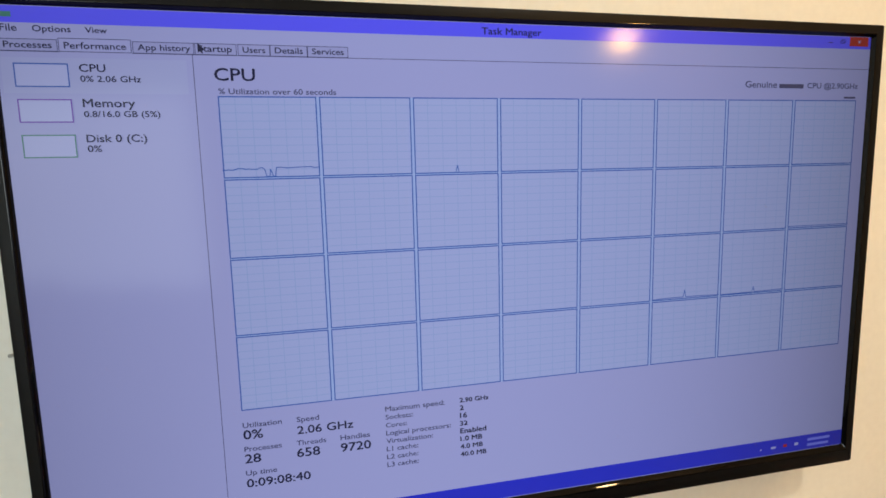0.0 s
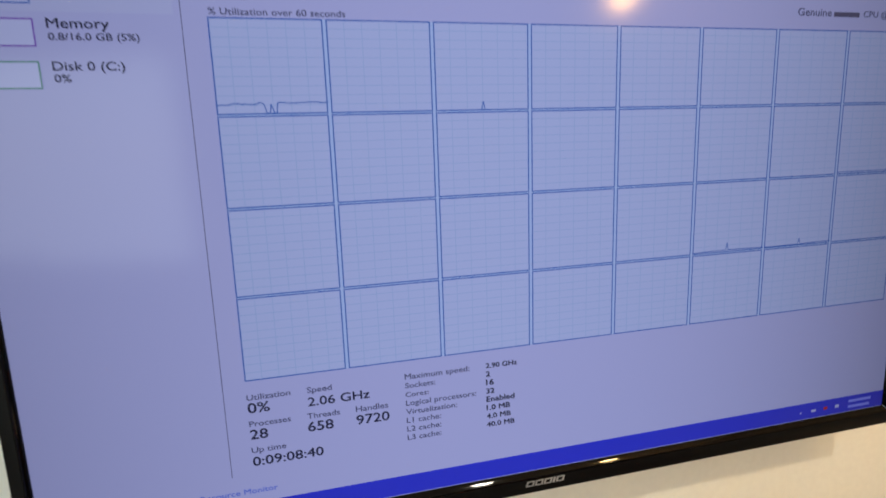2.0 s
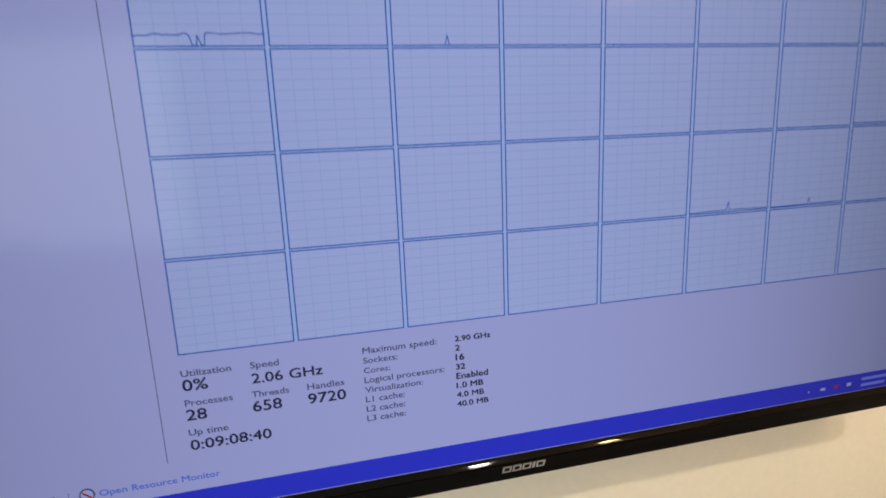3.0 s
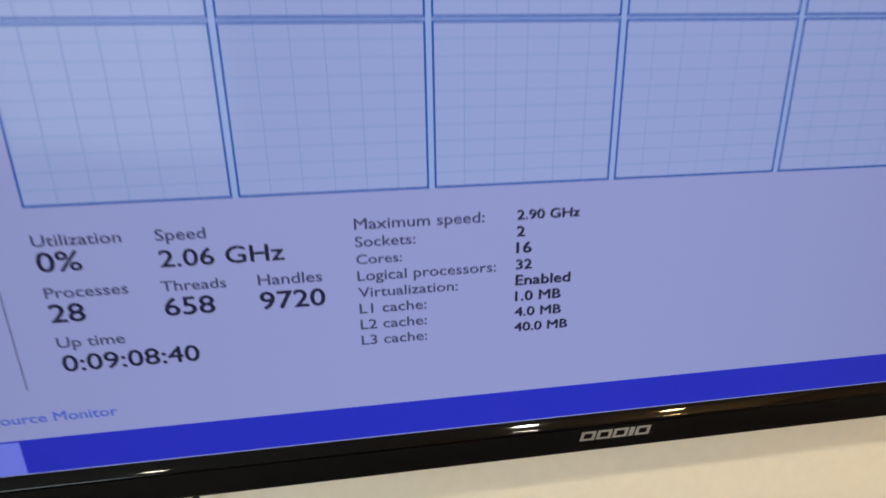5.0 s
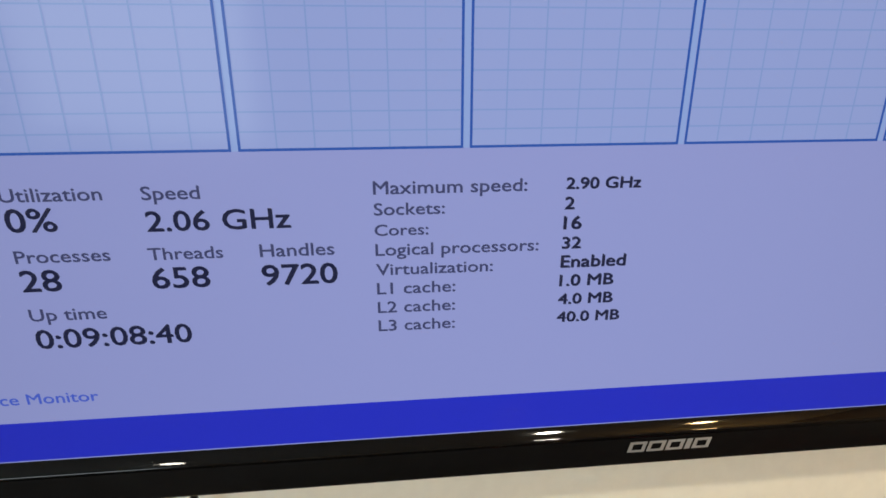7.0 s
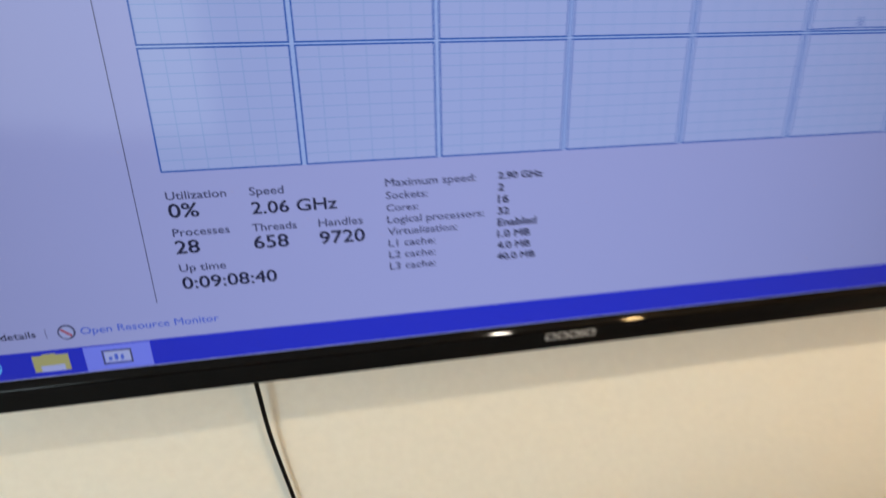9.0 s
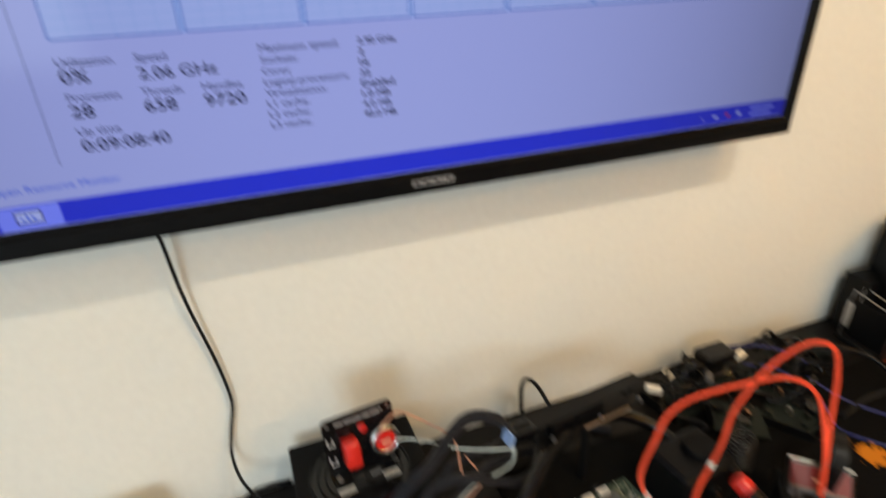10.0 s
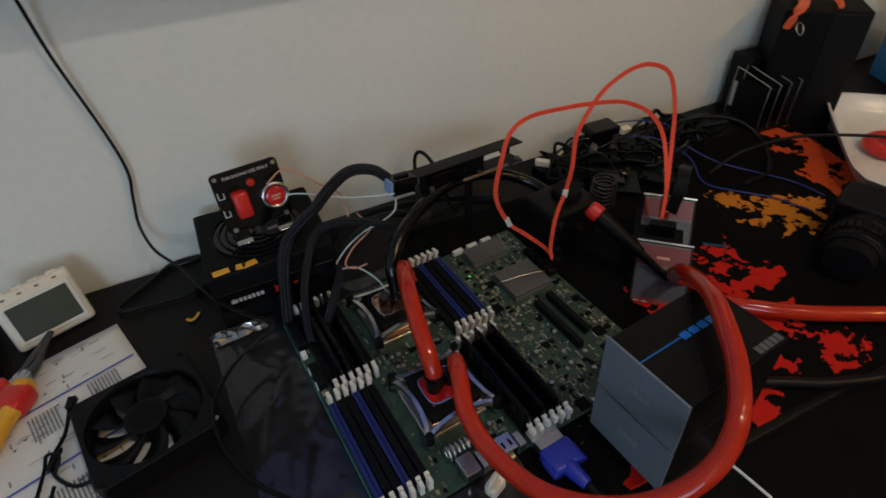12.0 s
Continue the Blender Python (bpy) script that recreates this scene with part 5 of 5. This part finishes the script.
part("power_lead", sweep([(0.01, 0.036, 0.07), (0.016, 0.046, 0.10), (0.02, 0.075, 0.115), (0.025, 0.12, 0.09), (0.03, 0.17, 0.03)], n=6, flat=(0.016, 0.003)), RUBBER, stand)

# ---- screwdriver ----
sd = thing("screwdriver", look((0.590, -0.212, 0.832), (0.655, -0.318, 0.757)) @ pose(0, 0, 0, 180), "black handled screwdriver with red end cap", "screwdriver")
part("end_cap", cyl(0.0105, 0.0128, 0.017, pose(0, 0, -0.004), 20, bevel=0.003), RED, sd, "round red end cap", smooth=False)
part("grip", sweep([(0, 0, 0.012), (0, 0, 0.03), (0, 0, 0.06), (0, 0, 0.085)], 0.0112, 6, 14, ripple=lambda i, n: 1.0 - 0.35 * (i / n) ** 2), BLACK, sd, smooth=True)
part("blade", cyl(0.0060, 0.0048, 0.050, pose(0, 0, 0.084), 12), GLOSS, sd)

# ---- pump ----
pump = thing("water_pump", pose(0.588, -0.150, DZ + 0.0035, 0, 0, 8), "black water pump block with rubber feet", "pump")
part("housing", box(-0.045, 0.045, -0.030, 0.040, 0, 0.072, 0.008, 3), BLACK, pump, smooth=False)
part("motor_can", cyl(0.022, 0.020, 0.010, pose(0.012, 0.006, 0.072), 32, bevel=0.002), MATT, pump)
for x, z in ((-0.030, 0.056), (0.006, 0.038), (-0.030, 0.014), (0.034, 0.058)):
    ft = part("rubber_foot", cyl(0.0085, 0.0075, 0.006, pose(x, -0.030, z, 90), 20, bevel=0.001), RUBBER, pump)
    part("foot_screw", cyl(0.004, 0.004, 0.0008, pose(x, -0.0362, z, 90), 14), COPPER, ft)
for k in range(7):
    part("cooling_ring", torus(0.018 - 0.0004 * k, 0.0018, pose(0.062, -0.016, 0.050 + 0.0062 * k), 24, 6), GLOSS, pump, smooth=True)

# ---- cartons ----


def carton(z0, h, label):
    c = thing("carton", pose(0.5215, -0.4660, DZ + 0.004 + z0, 0, 0, 8.5), label, "box", "cartons")
    part("sleeve", box(-0.0645, 0.064, -0.0450, 0.0450, 0.0, h, 0.0012, 2), CARDB, c)
    part("end_panel", box(-0.0675, -0.0648, -0.0465, 0.0465, 0.0012, h + (0.002 if z0 else -0.001), 0.0006, 1), GREYC, c, "slate grey end panel")
    for k in range(4):
        part("embossed_mark", box(-0.0680, -0.0674, -0.012 + 0.0065 * k, -0.007 + 0.0065 * k, h * 0.44, h * 0.58), mat("grey_mark", (0.20, 0.22, 0.25), 0.4) if k == 0 and not z0 else bpy.data.materials["grey_mark"], c)
    return c


carton(0.0, 0.0670, "lower black carton with slate grey end on the desk")
up_ = carton(0.0680, 0.0670, "upper black carton with slate grey end and blue stripe")
part("blue_stripe", box(-0.064, 0.020, 0.0085, 0.0097, 0.0671, 0.0674), BLUEP, up_)
for k in range(4):
    part("maker_mark", box(-0.012 + 0.0115 * k, -0.003 + 0.0115 * k, 0.005, 0.0125, 0.0675, 0.0678), BLUEP, up_, "blue printed letter shape")
for k in range(5):
    part("maker_mark", box(0.028 + 0.0068 * k, 0.0335 + 0.0068 * k, -0.0425, -0.0345, 0.0671, 0.0674), GREYP, up_, "grey printed letter shape")

# ---- video plug ----
vp = thing("video_plug", mb.matrix_world @ pose(0.178, -MH - 0.004, 0.009), "blue video cable plug at the board's edge", "plug")
part("shell", box(-0.0145, 0.0145, -0.012, 0.0, -0.006, 0.006, 0.001, 1), STEEL, vp)
part("hood", box(-0.018, 0.018, -0.040, -0.011, -0.008, 0.008, 0.004, 3), VGABLUE, vp, smooth=True)
part("neck", sweep([(0, -0.036, 0), (0.001, -0.048, 0), (0.003, -0.060, -0.001)], 0.0082, 6, 14, ripple=lambda i, n: 1.15 - 0.45 * i / n), VGABLUE, vp, smooth=True)
for s in (-1, 1):
    part("thumb_screw", cyl(0.0042, 0.0042, 0.020, pose(s * 0.0165, -0.020, 0, 90), 14, bevel=0.0008), VGABLUE, vp)
part("cord", sweep([(0.003, -0.058, -0.001), (0.008, -0.085, -0.004), (0.015, -0.12, -0.009)], 0.004, 6, 10), RUBBER, vp, smooth=True)

# ---- desk mat with printed splashes ----
MAT = bpy.data.materials.new("splash_print")
MAT.use_nodes = True
nt = MAT.node_tree
pb = nt.nodes["Principled BSDF"]
tc = nt.nodes.new("ShaderNodeTexCoord")
sp = nt.nodes.new("ShaderNodeSeparateXYZ")
nt.links.new(tc.outputs["Object"], sp.inputs[0])


def node(op, a, b=None, c=None):
    n_ = nt.nodes.new("ShaderNodeMath")
    n_.operation = op
    for i, v in enumerate((a, b, c)):
        if v is None:
            continue
        if isinstance(v, (int, float)):
            n_.inputs[i].default_value = v
        else:
            nt.links.new(v, n_.inputs[i])
    return n_.outputs[0]


def blotch(scale, seed, cut, stretch=(1, 1, 1)):
    mp = nt.nodes.new("ShaderNodeMapping")
    mp.inputs["Location"].default_value, mp.inputs["Scale"].default_value = (seed, seed * 0.7, 0), stretch
    nt.links.new(tc.outputs["Object"], mp.inputs["Vector"])
    n_ = nt.nodes.new("ShaderNodeTexNoise")
    n_.inputs["Scale"].default_value, n_.inputs["Detail"].default_value, n_.inputs["Roughness"].default_value = scale, 5.0, 0.58
    nt.links.new(mp.outputs["Vector"], n_.inputs["Vector"])
    return node("GREATER_THAN", n_.outputs["Fac"], cut)


ragged = nt.nodes.new("ShaderNodeTexNoise")
ragged.inputs["Scale"].default_value, ragged.inputs["Detail"].default_value = 16.0, 4.0
nt.links.new(tc.outputs["Object"], ragged.inputs["Vector"])
rs = nt.nodes.new("ShaderNodeSeparateXYZ")
nt.links.new(ragged.outputs["Color"], rs.inputs[0])
WX = node("ADD", sp.outputs["X"], node("MULTIPLY_ADD", rs.outputs["X"], 0.12, -0.06))
WY = node("ADD", sp.outputs["Y"], node("MULTIPLY_ADD", rs.outputs["Y"], 0.12, -0.06))


def zone(x0, x1, y0, y1, slope=0.0, rise=0.0):
    xs = node("MULTIPLY_ADD", WY, slope, WX)
    a = node("MULTIPLY", node("GREATER_THAN", xs, x0), node("LESS_THAN", xs, x1))
    ys = node("MULTIPLY_ADD", WX, rise, WY)
    c = node("MULTIPLY", node("GREATER_THAN", ys, y0), node("LESS_THAN", ys, y1))
    return node("MULTIPLY", a, c)


masks = [(node("MULTIPLY", zone(0.60, 0.800, -0.500, -0.262), blotch(26.0, 3.3, 0.485, (1, 1.3, 1))), (0.50, 0.014, 0.006)),
         (node("MULTIPLY", zone(0.440, 0.472, -0.535, -0.500), blotch(24.0, 1.7, 0.40)), (0.50, 0.014, 0.006)),
         (node("MULTIPLY", zone(1.095, 1.180, -0.26, -0.050, -0.243), blotch(24.0, 8.1, 0.475)), (0.52, 0.065, 0.010)),
         (node("MULTIPLY", zone(0.902, 1.055, 0.138, 0.232, -0.227, 0.47), blotch(34.0, 5.2, 0.50)), (0.50, 0.17, 0.010))]
colour = None
for mk_, c_ in masks:
    mx = nt.nodes.new("ShaderNodeMix")
    mx.data_type = "RGBA"
    nt.links.new(mk_, mx.inputs["Factor"])
    if colour is None:
        mx.inputs[6].default_value = (0.003, 0.0028, 0.0028, 1)
    else:
        nt.links.new(colour, mx.inputs[6])
    mx.inputs[7].default_value = (*c_, 1)
    colour = mx.outputs[2]
nt.links.new(colour, pb.inputs["Base Color"])
weave = nt.nodes.new("ShaderNodeTexNoise")
weave.inputs["Scale"].default_value = 900
nt.links.new(tc.outputs["Object"], weave.inputs["Vector"])
bp = nt.nodes.new("ShaderNodeBump")
bp.inputs["Strength"].default_value, bp.inputs["Distance"].default_value = 0.4, 0.001
nt.links.new(weave.outputs["Fac"], bp.inputs["Height"])
nt.links.new(bp.outputs["Normal"], pb.inputs["Normal"])
pb.inputs["Roughness"].default_value = 0.85
pb.inputs["Specular IOR Level"].default_value = 0.08
dm = tagged(part("desk_mat", box(0.36, 1.20, -0.508, -0.03, DZ + 0.0003, DZ + 0.0033, 0.001, 1), MAT), "black cloth desk mat with red, orange and yellow splashes", "desk mat")
MATBLUE = mat("cyan_print", (0.01, 0.07, 0.14), 0.7, 0, 80, 0.1, 0)
for k in range(4):
    tagged(part("mat_print", box(0, 0.0055, 0, 0.009, 0, 0.0004, m=pose(0.770 + 0.0060 * k, -0.262 - 0.0050 * k, DZ + 0.0034, 0, 0, 50)), MATBLUE, dm), "", "")

# white stick at the desk's edge
tagged(part("white_stick", sweep([(0.523, -0.508, DZ + 0.006), (0.531, -0.530, DZ + 0.002), (0.541, -0.565, DZ - 0.004)], 0.0016, 4, 8), WHITE, smooth=True), "thin white stick over the desk's front edge", "stick")

# ---- far end of the desk ----
tall = thing("black_case", pose(1.205, -0.012, DZ, 0, 0, -38), "tall black box standing in the corner", "box")
part("body", box(-0.078, 0.058, -0.055, 0.060, 0, 0.208, 0.004, 2), MATT, tall)
part("front_panel", box(-0.005, 0.054, -0.0570, -0.055, 0.004, 0.204, 0.001, 1), CARDB, tall)
hook = thing("orange_strap", pose(1.150, 0.006, DZ + 0.208), "orange strap with metal hooks on the black box", "strap")
part("strap", sweep([(-0.055, -0.035, -0.022), (-0.045, -0.04, 0.006), (-0.010, -0.02, 0.010), (0.020, 0.02, 0.012), (0.04, 0.0, 0.016), (0.045, -0.045, 0.006), (0.040, -0.065, -0.035)], n=8, flat=(0.016, 0.005), up=(0.2, 0.3, 1)), ORANGE, hook)
part("hook", torus(0.010, 0.0013, pose(-0.048, -0.055, -0.018, 60, 20), 20, 6), CHROME, hook, smooth=True)
small = thing("small_carton", pose(1.145, 0.046, DZ, 0, 0, -4), "small black carton with white label behind the rack", "box")
part("body", box(-0.036, 0.036, -0.026, 0.026, 0, 0.112, 0.0015, 2), CARDB, small)
part("label_sticker", box(-0.0366, -0.0360, -0.022, 0.004, 0.012, 0.062), SILVERP, small)
rack = thing("card_rack", pose(1.116, -0.006, DZ, 0, 0, -2) @ Matrix.Diagonal((1, 1, 1.22, 1)), "black wire rack holding dark expansion cards", "rack")
part("base", box(-0.040, 0.075, -0.046, 0.044, 0, 0.008, 0.001, 1), BLACK, rack)
for k in range(5):
    x = -0.036 + 0.024 * k
    part("wire_loop", sweep([(x, -0.044, 0.006), (x, -0.044, 0.045), (x + 0.003, -0.043, 0.070), (x + 0.004, -0.040, 0.074), (x + 0.005, 0.0, 0.078), (x + 0.004, 0.034, 0.082), (x + 0.003, 0.037, 0.078), (x, 0.038, 0.04), (x, 0.038, 0.006)], 0.0010, 5, 6), STEEL, rack, smooth=True)
    if k < 4:
        part("card", box(x + 0.009, x + 0.012, -0.036, 0.034, 0.008, 0.066 - 0.006 * (k % 2), 0.0004, 1), BLACK, rack)

# white dish with a roll of tape
dish = thing("dish", pose(1.212, -0.240, DZ + 0.0035, 0, 0, -42), "white ceramic serving dish with rounded corners", "dish")
b = bmesh.new()
n = 40
rows = []
for r, z in ((0.62, 0.0), (0.80, 0.004), (0.92, 0.022), (1.0, 0.042), (1.015, 0.044), (1.0, 0.0455), (0.97, 0.043), (0.89, 0.024), (0.78, 0.008), (0.60, 0.005)):
    row = []
    for k in range(n):
        a = 2 * math.pi * k / n
        c, s = math.cos(a), math.sin(a)
        sq = (abs(c) ** 6 + abs(s) ** 6) ** (-1 / 6)
        row.append(b.verts.new((0.115 * r * sq * c, 0.165 * r * sq * s, z)))
    rows.append(row)
for r0, r1 in zip(rows, rows[1:]):
    for k in range(n):
        b.faces.new((r0[k], r0[(k + 1) % n], r1[(k + 1) % n], r1[k]))
b.faces.new(rows[0][::-1])
b.faces.new(rows[-1])
bmesh.ops.recalc_face_normals(b, faces=b.faces[:])
part("bowl", b, CERAMIC, dish, smooth=True)
tagged(part("tape_roll", torus(0.030, 0.011, pose(1.205, -0.208, DZ + 0.022), 32, 12), RED, smooth=True), "roll of red tape in the white dish", "tape")
tagged(part("thin_cable", sweep([(0.90, -0.12, 0.742), (0.96, -0.12, 0.765), (1.03, -0.15, 0.79), (1.10, -0.20, 0.80), (1.17, -0.26, 0.80), (1.26, -0.32, 0.78)], 0.0026, 8, 8), RUBBER, smooth=True), "thin black cable crossing the white dish", "cable")

# black camera-like canister
cn = thing("ribbed_canister", pose(0.915, -0.368, DZ + 0.0035, 0, 0, 24) @ Matrix.Diagonal((0.85, 0.85, 0.75, 1)), "black ribbed lens barrel lying on the mat", "lens")
part("barrel", cyl(0.040, 0.040, 0.075, pose(-0.045, 0, 0.041, 0, 90), 40, bevel=0.002), BLACK, cn)
for k in range(3):
    part("rib", torus(0.040, 0.0022, pose(-0.036 + 0.022 * k, 0, 0.041, 0, 90), 40, 6), RUBBER, cn, smooth=True)
tooth = None
for k in range(26):
    m = pose(-0.012, 0, 0.041, 360 / 26 * k)
    if tooth is None:
        tooth = part("grip_tooth", box(-0.010, 0.010, -0.0032, 0.0032, 0.0405, 0.0455, 0.0008, 1), RUBBER, cn)
        tooth.matrix_basis = m
    else:
        again(tooth, m, cn)
part("hood", cyl(0.033, 0.036, 0.024, pose(-0.069, 0, 0.041, 0, 90), 36, bevel=0.001), MATT, cn)
part("mount", box(0.030, 0.11, -0.055, 0.055, 0.0, 0.088, 0.008, 3), BLACK, cn)
part("button", cyl(0.008, 0.007, 0.004, pose(0.055, -0.02, 0.0878), 18, bevel=0.001), CHROME, cn)

# ---- heap of boards and cables at the back ----
random.seed(31)
heap = [(0.70, 0.000, 0.10, 0.07, 12), (0.80, 0.010, 0.12, 0.08, -18), (0.90, -0.01, 0.11, 0.08, 25), (0.98, 0.02, 0.09, 0.06, -8), (0.84, -0.085, 0.10, 0.07, 35), (0.74, -0.075, 0.08, 0.06, -30)]
for i, (x, y, w, h, a) in enumerate(heap):
    cb = thing("circuit_card", pose(x, y, DZ + 0.004 + 0.012 * (i % 2), 3 if i % 2 else 0, 4 if i % 2 else 0, a), "small dark circuit card in the cable heap", "circuit card", "circuit cards")
    part("board", box(-w / 2, w / 2, -h / 2, h / 2, 0, 0.002), PCBD, cb)
    for k in range(9):
        u, v = random.uniform(-w / 2 + 0.008, w / 2 - 0.008), random.uniform(-h / 2 + 0.008, h / 2 - 0.008)
        s = random.uniform(0.004, 0.010)
        part("chip", box(u - s, u + s, v - s * 0.7, v + s * 0.7, 0.002, 0.004 + random.random() * 0.008, 0.0004, 1), random.choice((BLACK, MATT, GLOSS, PCBD)), cb)
    for k in range(3):
        u, v = random.uniform(-w / 2 + 0.008, w / 2 - 0.008), random.uniform(-h / 2 + 0.008, h / 2 - 0.008)
        part("capacitor", cyl(0.003, 0.003, 0.010, pose(u, v, 0.002), 12), random.choice((STEEL, COPPER, GLOSS, BLACK)), cb)
    part("metal_edge", box(-w / 2, -w / 2 + 0.001, -h / 2, h / 2, -0.002, 0.014), BLACK, cb)
for i in range(15):
    cx, cy = random.uniform(0.68, 1.0), random.uniform(-0.06, 0.035)
    pts = []
    a0 = random.uniform(0, 6.3)
    for k in range(7):
        a = a0 + k * random.uniform(0.6, 1.1)
        r = random.uniform(0.025, 0.075)
        pts.append((min(max(cx + r * math.cos(a), 0.645), 1.06), min(cy + 0.6 * r * math.sin(a), 0.062), DZ + 0.010 + 0.045 * random.random() * (1 if 0 < k < 6 else 0.1)))
    tagged(part("tangled_cable", sweep(pts, random.choice((0.0022, 0.003, 0.0036)), 8, 8), random.choice((RUBBER, RUBBER, BRAID, GLOSS)), smooth=True), "black cable in the tangled heap at the wall", "cable", "tangled cables")
for i, (x, y, z, m) in enumerate(((0.655, 0.01, 0.030, WHITE), (0.80, 0.02, 0.048, WHITE), (0.825, 0.015, 0.046, CREAM), (0.745, -0.005, 0.04, GREYP), (0.70, 0.03, 0.03, CREAM))):
    tagged(part("loose_connector", box(-0.012, 0.012, -0.006, 0.006, -0.005, 0.005, 0.001, 1, pose(x, y, DZ + z, 10 * i, 8, 25 * i - 30)), m), "pale plastic connector in the cable heap", "connector", "loose connectors")
bx = thing("small_device", pose(0.775, 0.020, DZ + 0.05, 5, 4, 6), "small black plastic box on the cable heap", "device")
part("case", box(-0.030, 0.030, -0.018, 0.018, 0, 0.016, 0.003, 2), RIM, bx)
part("leg", box(-0.025, 0.025, -0.01, 0.01, -0.05, 0.0), MATT, bx)
for pts in ([(0.82, 0.00, 0.775), (0.86, -0.03, 0.775), (0.885, -0.085, 0.76), (0.875, -0.135, 0.742), (0.90, -0.175, 0.741), (0.94, -0.22, 0.741), (0.96, -0.27, 0.741)],
            [(0.90, -0.045, 0.765), (0.93, -0.10, 0.748), (0.97, -0.15, 0.742), (1.00, -0.20, 0.742), (1.01, -0.25, 0.742)],
            [(0.72, 0.02, 0.76), (0.78, 0.035, 0.785), (0.85, 0.02, 0.79), (0.91, 0.0, 0.775), (0.95, -0.02, 0.75)]):
    tagged(part("blue_wire", sweep(pts, 0.0014, 8, 6), WIREB, smooth=True), "thin blue wire running over the desk mat", "wire", "blue wires")
tagged(part("looped_cable", sweep([(0.86, 0.0, 0.75), (0.93, -0.02, 0.79), (1.00, -0.06, 0.79), (1.02, -0.11, 0.765), (0.99, -0.16, 0.744), (0.93, -0.17, 0.742)], 0.0035, 8, 8), RUBBER, smooth=True), "black cord looping over the orange print", "cord")
blue = thing("blue_box", pose(1.52, -0.06, DZ, 0, 0, -20), "blue cardboard box at the desk's end", "box")
part("body", box(-0.06, 0.08, -0.08, 0.08, 0, 0.17, 0.002, 2), mat("blue_card", (0.03, 0.16, 0.36), 0.5), blue)


# the whole set-up on the desk stands a little askew to the wall
ASKEW = Matrix.Translation((0.493, -0.195, 0.0)) @ Matrix.Rotation(radians(-1.7), 4, "Z") @ Matrix.Translation((-0.5, 0.2, 0.0))
FIXED = ("television", "desk", "power_cable", "white_stick", "wall_scuff", "ceiling_downlight", "pendant_lamp")
for ob in list(bpy.data.objects):
    if ob.parent is None and ob.type in ("MESH", "EMPTY") and ob.get("kind") != "structure" and ob.name.split(".")[0] not in FIXED:
        ob.matrix_world = ASKEW @ ob.matrix_world
